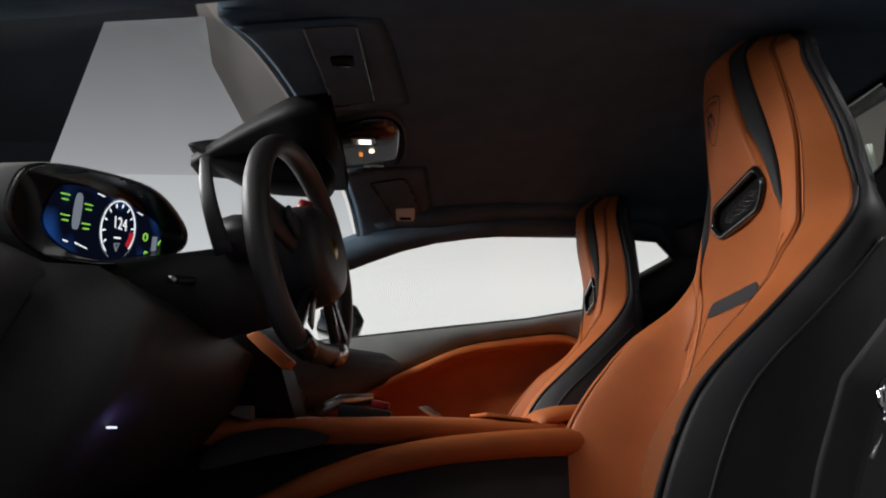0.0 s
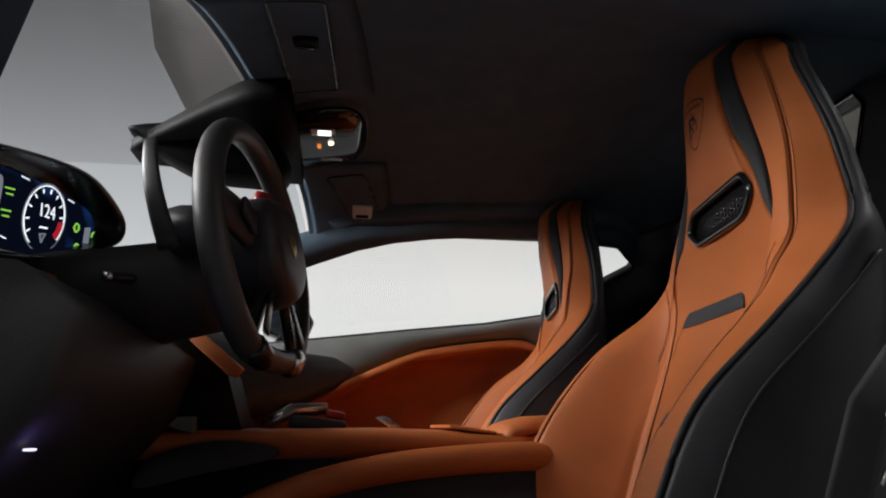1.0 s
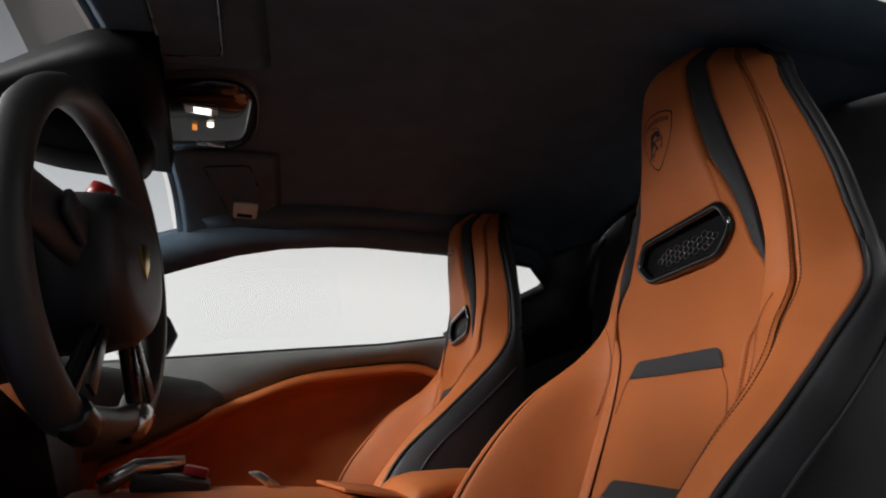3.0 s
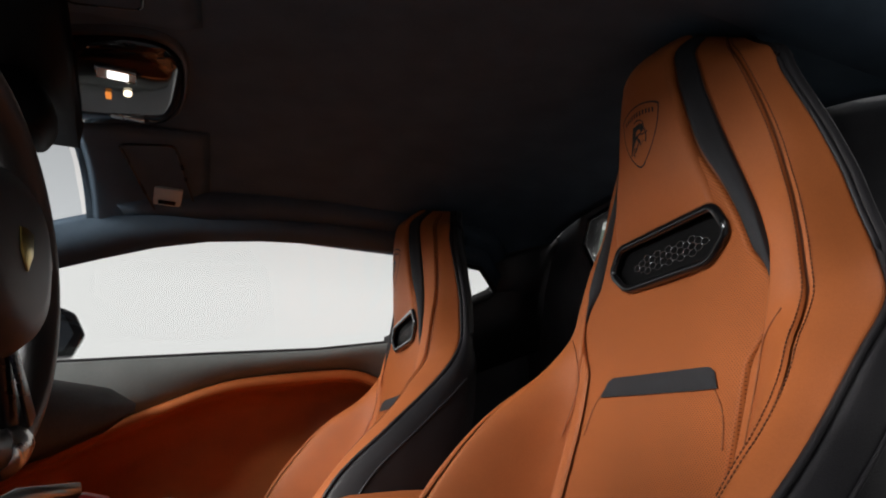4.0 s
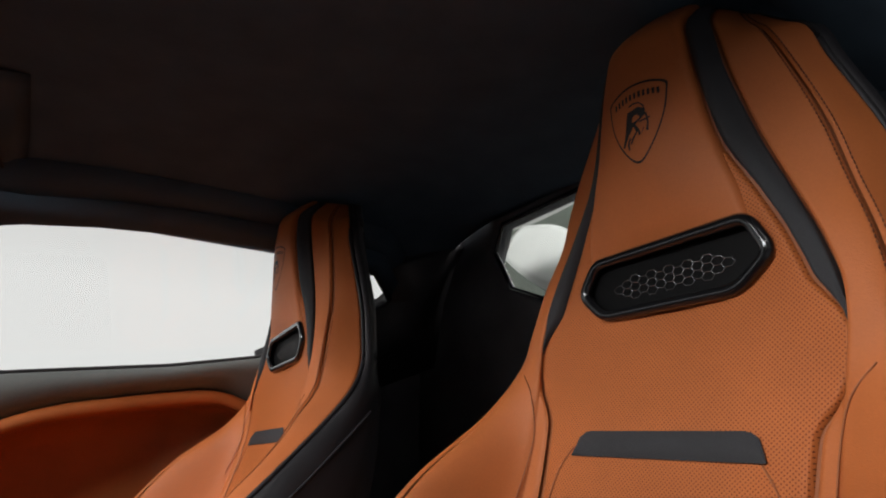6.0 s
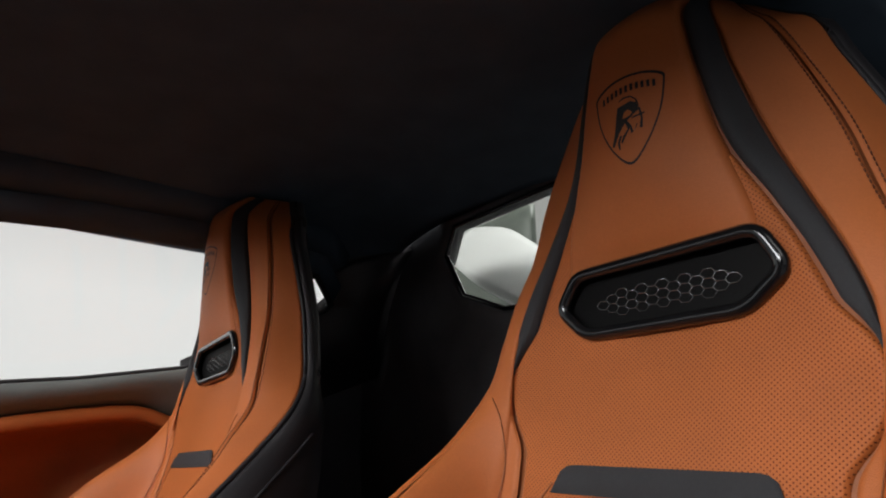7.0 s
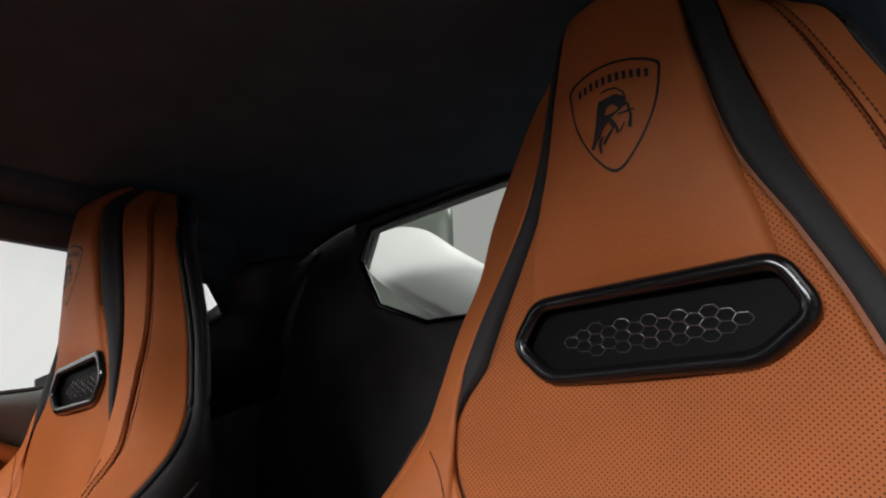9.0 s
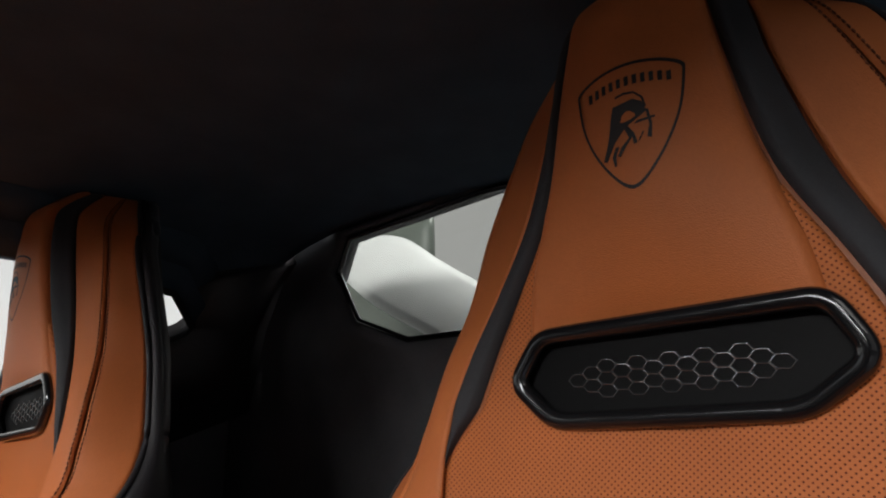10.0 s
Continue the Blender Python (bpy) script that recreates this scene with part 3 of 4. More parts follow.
def build_seat():
    seat = thing("bucket_seat", (0, 0, 0.17), "tan leather bucket seat with charcoal trim and a black shell", "seat", "front seats")
    part("shell", seat_shell(), black_leather, seat, "black leather seat shell")
    part("core", made(without_vent(sheet(lambda s, t: cover(-3.98 + 7.96 * s, 0.33 + (TOP - 0.332) * t) + Vector((0.0045, 0, 0)), 96, 140), 1.03)), leather_edge, seat, "dark tan cover in the seams")
    insert = part("backrest", made(without_vent(padded(lambda z: -insert_edge(z), insert_edge, 0.33, 0.948, 0.0015, 0.005, 74, 180))), holed, seat, "perforated tan leather backrest insert")
    pad = part("headrest", made(without_vent(padded(lambda z: -pad_u(z), pad_u, 0.862, TOP - 0.002, 0.006, 0.009, 60, 110))), leather, seat, "smooth tan leather headrest pad")
    for s in (-1, 1):
        part("trim_strip", made(padded(lambda z: s * strip_in(z), lambda z: s * strip_out(z), 0.787, TOP - 0.002, 0.0035, 0.005, 12, 100)), grey_suede, seat, "charcoal suede strip")
        part("bolster", made(padded(lambda z: s * bolster_in(z), s * 2.97, 0.33, TOP - 0.002, 0.0022, 0.004, 30, 190, 0.0004)), leather, seat)
        part("side_cover", made(padded(s * 3.03, s * 4.0, 0.33, TOP - 0.002, 0.0022, 0.004, 16, 130, 0.0004)), leather, seat)
        for q in (2.90, 3.10) if s < 0 else ():
            line = [cover(s * q, z) + cover_normal(s * q, z) * 0.0027 for z in np.linspace(0.56, TOP - 0.012, 110)]
            part("stitching", made(stitches(line)), thread, seat, "brown twin stitching")
        line = [cover(s * 4.05, z) for z in np.linspace(0.40, TOP - 0.004, 90)]
        part("piping", made(tube(line, 0.0035, 6)), black_leather, seat, "black piping")
        edge_line = [Vector((column(z, 9) + 0.017, s * (column(z, 8) - 0.004), z - 0.022 * max(0.0, z - 1.07) / 0.054 * (column(z, 8) / 0.1) ** 2)) for z in np.linspace(0.62, TOP - 0.004, 80)]
        part("shell_edge", made(tube(edge_line, lambda t: 0.0115 - 0.002 * t, 12, False, 0.8)), shell_grey, seat, "dark grey satin rim of the shell")
        seam_line = [Vector((column(z, 9) + 0.052, s * (column(z, 8) + 0.0128), z)) for z in np.linspace(0.36, 0.74, 50)]
        part("shell_seam", made(tube(seam_line, 0.0022, 6)), black_leather, seat, "raised black seam")
        crease = spline(on_cover([(s * 0.176, 0.765), (s * 0.160, 0.742), (s * 0.152, 0.70), (s * 0.156, 0.64)], 0.0032), 24)
        part("bolster_seam", made(tube(crease, 0.0007, 5)), leather_edge, seat, "pressed seam")
    for z0, w, d in ((0.693, 0.097, 0.022), (0.543, 0.097, 0.022)):
        lo, hi = [], []
        for i in range(31):
            y = -w + 2 * w * i / 30
            edge = min(1.0, (w - abs(y)) / 0.019)
            z = z0 - 0.045 * y
            lo.append((y - 0.003, z))
            hi.append((y - 0.003, z + d * math.sqrt(max(0.0, 1 - (1 - edge) ** 2)) + 0.0006))
        rows = []
        for k in range(7):
            f = k / 6
            rows.append(on_cover([(p[0], p[1] + (q[1] - p[1]) * f) for p, q in zip(lo, hi)], 0.0012 + 0.0042 * math.sin(math.pi * min(1, max(0, 0.08 + 0.84 * f))) ** 0.5))
        v = [p for r in rows for p in r]
        f = [(k * 31 + i, k * 31 + i + 1, (k + 1) * 31 + i + 1, (k + 1) * 31 + i) for k in range(6) for i in range(30)]
        part("lumbar_stripe", made((v, f)), grey_suede, seat, "charcoal suede cross stripe")
        for s in (-1, 1):
            seam = spline(on_cover([(s * (w - 0.002), z0 + 0.004), (s * (w + 0.013), z0 - 0.018), (s * (w + 0.02), z0 - 0.05)], 0.0018), 12)
            part("insert_seam", made(tube(seam, 0.001, 5)), leather_edge, seat, "pressed seam")
    # air outlet in the backrest
    rim3 = [(min(cover_at(p.x, p.y).x, 0.0) - 0.0050, p.x, p.y) for p in rounded(VENT, 0.011)]
    outlet = part("vent", made(tube(rim3, 0.0058, 14, True, 0.85, (1, 0, 0))), rim_black, seat, "satin black air outlet frame")
    inset = lambda k, kz, x: [(x, p.x * k, 0.853 + (p.y - 0.853) * kz) for p in rounded(VENT, 0.011)]
    part("grille_panel", prism(inset(0.985, 0.96, -0.0085), (0.006, 0, 0)), vent_black, outlet, "black grille plate")
    part("vent_wall", made(loft([inset(1.0, 1.0, -0.013), inset(0.985, 0.97, -0.010), inset(0.97, 0.94, -0.004)], caps=False)), vent_black, outlet)
    cells = []
    for col in range(-7, 7):
        for row in range(-1, 2):
            y, z = -0.002 + col * 0.0100, 0.8508 + 0.066 * -col * 0.0100 + (row + (0.5 if col % 2 else 0.0)) * 0.0076
            if abs(row + (0.5 if col % 2 else 0.0)) > (1.1 if -6 < col < 6 else 0.4):
                continue
            ring = [Vector((-0.0088, y + a, z + b * 0.66)) for a, b in hexagon((0, 0), 0.0066)]
            cells.append(tube(ring, 0.0006, 5, True, 1.0, (1, 0, 0)))
    part("honeycomb", made(joined(*cells)), gunmetal, outlet, "raised honeycomb pattern")
    # printed crest, as plain shapes
    line = spline([(0, 0, 1.038), (0, -0.020, 1.036), (0, -0.036, 1.030), (0, -0.038, 1.022), (0, -0.033, 0.997), (0, -0.019, 0.972), (0, 0.0, 0.957), (0, 0.019, 0.972), (0, 0.033, 0.997), (0, 0.038, 1.022), (0, 0.036, 1.030), (0, 0.020, 1.036)], 72, True)
    line.append(line[0])
    part("crest_outline", made(decal([((p.y * 0.965, 1.0 + (p.z - 1.0) * 0.965), (p.y * 1.02, 1.0 + (p.z - 1.0) * 1.02)) for p in line], 0.0066)), print_black, seat, "printed black shield outline")
    for bar in (decal([((y - 0.0021, z), (y - 0.0021, z + 0.0065)), ((y + 0.0009, z), (y + 0.0009, z + 0.0065))], 0.0066) for y, z in ((-0.028 + 0.0056 * i, 1.0195 + 0.0035 * (1 - ((i - 5) / 5) ** 2)) for i in range(11))):
        part("crest_bar", made(bar), print_black, seat, "printed black bar")
    blob = [decal([((0.010, 1.011), (-0.004, 1.013)), ((0.012, 1.004), (-0.010, 1.010)), ((0.013, 0.998), (-0.013, 1.003)), ((0.014, 0.993), (0.002, 0.995)), ((0.016, 0.986), (0.010, 0.987)), ((0.020, 0.977), (0.017, 0.976))], 0.0066),
            decal([((-0.012, 1.004), (-0.014, 1.004)), ((-0.014, 0.994), (-0.016, 0.994)), ((-0.012, 0.986), (-0.015, 0.985))], 0.0066),
            decal([((0.004, 0.997), (0.001, 0.997)), ((0.0, 0.988), (-0.004, 0.990)), ((0.006, 0.983), (0.003, 0.982)), ((0.009, 0.978), (0.007, 0.977))], 0.0066),
            decal([((-0.006, 0.998), (-0.004, 0.996)), ((-0.018, 0.999), (-0.018, 0.9975))], 0.0066),
            decal([((0.008, 1.0175), (0.008, 1.0160)), ((0.002, 1.0190), (0.002, 1.0172)), ((-0.005, 1.0180), (-0.005, 1.0165)), ((-0.011, 1.0130), (-0.0095, 1.0125)), ((-0.013, 1.006), (-0.0115, 1.006))], 0.0066),
            decal([((0.010, 0.984), (0.007, 0.984)), ((0.013, 0.978), (0.010, 0.978)), ((0.012, 0.972), (0.010, 0.972))], 0.0066),
            decal([((-0.002, 0.990), (-0.004, 0.990)), ((-0.003, 0.983), (-0.0055, 0.984)), ((-0.006, 0.984), (-0.008, 0.986)), ((-0.009, 0.990), (-0.0105, 0.990))], 0.0066)]
    for mark in blob:
        part("crest_mark", made(mark), print_black, seat, "printed black mark")
    cushion = part("cushion", cushion_mesh(0), holed, seat, "perforated tan leather cushion")
    for s in (-1, 1):
        part("cushion_bolster", cushion_mesh(s), leather, seat)
    part("seat_base", block((-0.55, 0.0), (-0.22, 0.22), (0.17, 0.30), 0.01), black_plastic, seat, "black plastic seat base")
    return seat


driver_seat = build_seat()
passenger_seat = copy_thing(driver_seat, pose(-0.030, 0.735, 0.172, 0, 0, -8))
driver_seat.matrix_basis = pose(0, 0.0286, 0.17, 2.6, 0, -6)
tagged(driver_seat, "tan leather driver's bucket seat behind the steering wheel")
tagged(passenger_seat, "tan leather passenger bucket seat beside the far door")

# ---- steering wheel ----
WC, TILT_W = Vector((-0.690, 0.050, 0.785)), radians(10)
EY, EU, EN = Vector((0, 1, 0)), Vector((-math.sin(TILT_W), 0, math.cos(TILT_W))), Vector((math.cos(TILT_W), 0, math.sin(TILT_W)))


def on_wheel(a, b, c=0.0):
    """A place in the wheel's own frame: across, up, and towards the driver."""
    return WC + EY * a + EU * b + EN * c


wheel = thing("steering_wheel", WC, "black leather steering wheel with aluminium spoke trims", "steering wheel")
rim_line = []
for k in range(96):
    w = 2 * math.pi * k / 96
    a, b = 0.170 * math.cos(w), 0.170 * math.sin(w)
    if b < -0.150:
        b = -0.150 + (b + 0.150) * 0.35
    rim_line.append(on_wheel(a, b))
part("rim", made(tube(rim_line, 0.0165, 16, True, 1.12, EN)), wheel_leather, wheel, "smooth black leather rim")
hub_sections = []
for c, k in ((-0.050, 0.75), (-0.035, 1.0), (0.0, 1.05), (0.030, 1.0), (0.042, 0.90), (0.047, 0.65)):
    hub_sections.append([tuple(q) for q in spline([on_wheel(k * a, -0.005 + k * b, c) for a, b in ((-0.060, 0.055), (0.0, 0.068), (0.060, 0.055), (0.080, 0.015), (0.066, -0.045), (0.0, -0.082), (-0.066, -0.045), (-0.080, 0.015))], 40, True)])
part("hub", made(loft(hub_sections)), black_leather, wheel, "black leather hub pad")
part("badge", prism([on_wheel(a, b - 0.005, 0.0455) for a, b in ((-0.013, 0.016), (0.0, 0.018), (0.013, 0.016), (0.012, -0.002), (0, -0.018), (-0.012, -0.002))], EN * 0.003, 0.001), gold, wheel, "small gold shield badge")
for s in (-1, 1):
    sections = []
    for t in np.linspace(0, 1, 8):
        a = s * (0.06 + 0.108 * t)
        b, h, d = 0.005 + 0.02 * t, 0.034 - 0.010 * t + 0.012 * max(0, t - 0.7) / 0.3, 0.014 - 0.004 * t
        sections.append([on_wheel(a, b + h * math.sin(q), 0.012 - 0.012 * t + d * math.cos(q)) for q in np.linspace(0, 2 * math.pi, 12, endpoint=False)])
    part("spoke", made(loft(sections)), black_plastic, wheel, "black plastic spoke")
    sections = []
    for t in np.linspace(0, 1, 8):
        a, b = s * (0.030 + 0.058 * t), -0.06 - 0.082 * t
        sections.append([on_wheel(a + s * 0.011 * math.cos(q), b + 0.004 * math.cos(q), 0.014 - 0.012 * t + 0.008 * math.sin(q)) for q in np.linspace(0, 2 * math.pi, 10, endpoint=False)])
    part("lower_spoke", made(loft(sections)), satin_black, wheel)
    arc = [on_wheel(s * 0.170 * math.cos(radians(q)), 0.170 * math.sin(radians(q)), 0.006) for q in (-60, -63, -66, -69, -72)]
    part("spoke_cap", made(tube(arc, lambda t: 0.0165 + 0.0012 * math.sin(math.pi * t), 14)), silver if s > 0 else satin_black, wheel, "brushed aluminium rim collar" if s > 0 else "satin black rim collar")
    part("spoke_blade", prism([on_wheel(s * a, b, 0.020) for a, b in ((0.035, -0.075), (0.047, -0.073), (0.086, -0.128), (0.072, -0.138))], EN * 0.004, 0.0012), satin_black, wheel, "satin black blade")
    part("switch_pod", prism([on_wheel(s * a, b, 0.020) for a, b in ((0.082, 0.020), (0.118, 0.034), (0.124, 0.010), (0.090, -0.012))], EN * 0.008, 0.003), black_plastic, wheel, "black switch pod")
part("start_switch", made(tube([on_wheel(-0.034, 0.046, 0.010), on_wheel(-0.034, 0.060, 0.020), on_wheel(-0.034, 0.068, 0.024)], lambda s: 0.013 - 0.002 * s, 12)), red_plastic, wheel, "red start switch cover")

swing(wheel, WC, -12.5)
column_unit = thing("steering_column", (-0.80, 0, 0.74), "black steering column with gear paddles", "steering column")
sections = []
for t in np.linspace(0, 1, 10):
    c = Vector((-0.735 - 0.22 * t, 0.05 * (1 - t), 0.738 - 0.046 * t))
    ra, rb = 0.070 + 0.06 * t, 0.066 + 0.006 * t
    sections.append([c + EY * ra * math.cos(q) + Vector((0, 0, 1)) * rb * math.sin(q) for q in np.linspace(0, 2 * math.pi, 20, endpoint=False)])
part("shroud", made(loft(sections)), dash_black, column_unit)
for s in (-1, 1):
    blade = []
    for t in np.linspace(0, 1, 14):
        b = -0.02 + 0.145 * t
        a = s * (0.105 + 0.050 * math.sin(math.pi * (0.15 + 0.62 * t)))
        wdt = 0.011 * (1 - 0.45 * t) + 0.003
        blade.append([on_wheel(a + s * 0.003 * math.cos(q), b, -0.070 + wdt * math.sin(q) - 0.01 * t * t) for q in np.linspace(0, 2 * math.pi, 10, endpoint=False)])
    part("paddle", made(loft(blade)), black_plastic, column_unit, "tall black gear paddle")
    part("stalk_pod", made(tube([on_wheel(s * 0.05, 0.0, -0.06), on_wheel(s * 0.10, 0.006, -0.055), on_wheel(s * 0.135, 0.012, -0.050)], lambda t: 0.026 - 0.006 * t, 12, False, 1.5, EN)), black_plastic, column_unit, "ribbed black switch pod")

stalk = part("stalk", made(tube([(-0.80, -0.01, 0.728), (-0.812, -0.055, 0.722), (-0.822, -0.085, 0.718)], lambda t: 0.0075 - 0.002 * t, 10)), satin_black, column_unit, "black indicator stalk")
part("stalk_tip", made(tube([(-0.820, -0.080, 0.7195), (-0.824, -0.092, 0.717)], 0.0058, 10)), chrome, stalk, "chrome stalk tip")
swing(column_unit, WC, -12.5)

# ---- instrument cluster ----
CX = -0.955
SHEAR = Matrix(((1, 0, 0, 0), (0, 1, 0, 0), (0, 0.2, 1, 0), (0, 0, 0, 1)))
cluster = thing("instrument_cluster", (CX, 0.0, 0.70), "hooded digital instrument cluster with a lit blue display", "instrument cluster")
hood_line = [(-0.244, 0.787), (-0.250, 0.819), (-0.232, 0.852), (-0.172, 0.868), (-0.065, 0.877), (0.030, 0.876), (0.100, 0.858), (0.165, 0.820), (0.155, 0.785), (0.069, 0.762), (-0.03, 0.748), (-0.153, 0.748), (-0.205, 0.760)]


def lobe(k, x, dz=0.0):
    return [(x, -0.04 + (y + 0.04) * k, 0.81 + (z - 0.81) * k + dz) for y, z in hood_line]


smooth_hood = lambda k, x, dz=0.0: [tuple(q) for q in spline(lobe(k, x, dz), 66, True)]
# The outer hood's paler grey puts the light on its leather into the colour.
hood = part("hood", made(loft([smooth_hood(0.86, CX - 0.16, -0.012), smooth_hood(1.0, CX - 0.10), smooth_hood(1.02, CX - 0.02), smooth_hood(1.02, CX + 0.014), smooth_hood(1.008, CX + 0.021)], caps=False)), grey_leather, cluster, "leather hood, its outer side paler for the light on it")
part("hood_lip", made(loft([smooth_hood(1.008, CX + 0.021), smooth_hood(0.985, CX + 0.026), smooth_hood(0.94, CX + 0.018), smooth_hood(0.90, CX - 0.020)], caps=False)), satin_black, cluster, "black inner lip of the hood")
bezel = part("bezel", prism(smooth_hood(0.93, CX - 0.024), (0.006, 0, 0)), gloss_black, cluster, "gloss black bezel")
screen_line = [(-0.136, 0.800), (-0.128, 0.838), (-0.105, 0.855), (-0.055, 0.858), (0.03, 0.850), (0.10, 0.840), (0.165, 0.815), (0.165, 0.795), (0.10, 0.765), (0.04, 0.758), (-0.04, 0.760), (-0.10, 0.774)]
sm = bpy.data.materials.new("lit_blue_display")
sm.use_nodes = True
nn, ll = sm.node_tree.nodes, sm.node_tree.links
em, tc, gr, cr = nn.new("ShaderNodeEmission"), nn.new("ShaderNodeTexCoord"), nn.new("ShaderNodeTexNoise"), nn.new("ShaderNodeValToRGB")
gr.inputs["Scale"].default_value, gr.inputs["Detail"].default_value = 11, 1
cr.color_ramp.elements[0].position, cr.color_ramp.elements[0].color = 0.50, (0.002, 0.003, 0.008, 1)
cr.color_ramp.elements[1].position, cr.color_ramp.elements[1].color = 0.72, (0.010, 0.045, 0.18, 1)
ll.new(tc.outputs["Object"], gr.inputs["Vector"]), ll.new(gr.outputs["Fac"], cr.inputs[0]), ll.new(cr.outputs[0], em.inputs[0]), ll.new(em.outputs[0], nn["Material Output"].inputs[0])
display = part("display", prism([tuple(q) for q in spline([(CX - 0.017, y, z) for y, z in screen_line], 50, True)], (0.003, 0, 0)), sm, cluster, "dark blue lit display")
DX = CX - 0.0130
ink_white, ink_green, ink_red, ink_grey = glow("lit_white", (0.9, 0.95, 1.0), 1.0), glow("lit_green", (0.35, 0.85, 0.10), 0.7), glow("lit_red", (0.8, 0.03, 0.05), 0.45), glow("lit_grey", (0.3, 0.34, 0.4), 0.5)


def flat_line(points, r):
    return tube([(DX, y, z) for y, z in points], r, 4)


def dial(cy, cz, r, a0, a1, w, n=40):
    return flat_line([(cy + r * math.cos(radians(a0 + (a1 - a0) * i / n)), cz + r * math.sin(radians(a0 + (a1 - a0) * i / n))) for i in range(n + 1)], w)


GY, GZ = 0.022, 0.808
part("dial_ring", made(dial(GY, GZ, 0.044, -40, 235, 0.0012)), ink_white, display, "white dial ring")
part("dial_inner_ring", made(dial(GY, GZ, 0.047, -60, 250, 0.0007)), ink_grey, display)
part("dial_ticks", made(joined(*[flat_line([(GY + r * math.cos(radians(w)), GZ + r * math.sin(radians(w))) for r in (0.034, 0.040)], 0.0013) for w in range(-20, 240, 26)])), ink_white, display, "white dial ticks")
part("dial_red_zone", made(dial(GY, GZ, 0.036, -42, -5, 0.0045, 10)), ink_red, display, "red dial zone")
font = bpy.data.curves.new("digits", "FONT")
font.body, font.size, font.extrude, font.align_x, font.align_y = "124", 0.026, 0.0003, "CENTER", "CENTER"
digits = new("digits", font)
digits.matrix_basis = Matrix.Translation((DX + 0.0015, GY, GZ + 0.012)) @ pose(0, 0, 0, 8) @ Matrix(((0, 0, 1, 0), (1, 0, 0, 0), (0, 1, 0, 0), (0, 0, 0, 1)))
font.materials.append(ink_white)
digits.parent = display
tagged(digits, "white speed digits")
part("speed_unit", made(flat_line([(GY - 0.008, GZ - 0.014), (GY + 0.008, GZ - 0.014)], 0.0014)), ink_white, display)
part("gear_mark", made(flat_line([(GY - 0.006, GZ - 0.024), (GY, GZ - 0.034), (GY + 0.006, GZ - 0.022), (GY - 0.006, GZ - 0.024)], 0.0016)), ink_grey, display)
for y, z in ((-0.108, 0.838), (-0.056, 0.831), (-0.102, 0.810), (-0.056, 0.803)):
    part("tyre_reading", made(joined(flat_line([(y - 0.010, z + 0.0035), (y + 0.008, z + 0.0035)], 0.0010), flat_line([(y - 0.006, z - 0.0035), (y + 0.006, z - 0.0035)], 0.0011))), ink_green, display, "green bar reading")
car_line = [(DX, -0.080 + 0.0085 * math.copysign(abs(math.cos(w)) ** 0.6, math.cos(w)), 0.822 + 0.026 * math.copysign(abs(math.sin(w)) ** 0.7, math.sin(w))) for w in np.linspace(0, 2 * math.pi, 28, endpoint=False)]
part("car_outline", prism(car_line, (0.0008, 0, 0)), ink_grey, display, "grey car symbol")
for y, z in ((0.100, 0.803), (0.107, 0.773), (0.150, 0.795)):
    part("tyre_symbol", made(dial(y, z, 0.006, 0, 360, 0.0015, 14)), ink_green, display, "green ring symbol")
part("side_outline", made(tube([(DX, 0.125, 0.768), (DX, 0.125, 0.806)], 0.007, 8, False, 0.2)), ink_grey, display)
part("side_gauge", made(flat_line([(0.165, 0.783), (0.165, 0.802)], 0.0014)), ink_white, display)
for a, b in (((-0.100, 0.780), (-0.090, 0.778)), ((-0.075, 0.778), (-0.048, 0.772)), ((-0.040, 0.854), (-0.024, 0.852)), ((0.068, 0.841), (0.084, 0.838)), ((0.050, 0.762), (0.072, 0.764))):
    part("message_bar", made(flat_line((a, b), 0.0010)), ink_white, display, "pale bar of writing")
for ob in cluster.children_recursive:
    if ob.type == "MESH":
        ob.data.transform(SHEAR)
swing(cluster, (CX, 0))

# ---- dashboard ----
dash = thing("dashboard", (-1.2, MID, 0.17), "black leather dashboard with a brown stitched edge", "dashboard")


def dash_ring(y):
    side = max(0.0, abs(y - MID) - 0.45) / 0.25
    lift = 0.02 * math.exp(-((y - 0.0) / 0.28) ** 2)
    return [(-1.60, y, 0.77), (-1.35, y, 0.765), (-1.10, y, 0.742), (-0.99, y, 0.722), (-0.93, y, 0.700), (-0.915, y, 0.685), (-0.93, y, 0.65), (-0.96, y, 0.58), (-1.05, y, 0.44), (-1.2, y, 0.36), (-1.60, y, 0.30)]


part("dash_body", made(loft([dash_ring(y) for y in np.linspace(-0.33, 1.03, 30)])), dash_black, dash)
part("dash_edge", made(tube(spline([(-1.09, -0.32, 0.735), (-1.04, -0.20, 0.731), (-0.985, -0.12, 0.727), (-0.93, -0.06, 0.718), (-0.89, -0.01, 0.706), (-0.88, 0.1, 0.69)], 24), 0.006, 8)), leather_edge, dash, "brown leather edge")
part("knee_panel", made(loft([[(x, y, z) for x, z in ((-1.02, 0.70), (-0.86, 0.69), (-0.81, 0.65), (-0.83, 0.56), (-0.93, 0.44), (-1.05, 0.40))] for y in np.linspace(-0.24, 0.26, 8)])), dash_black, dash)
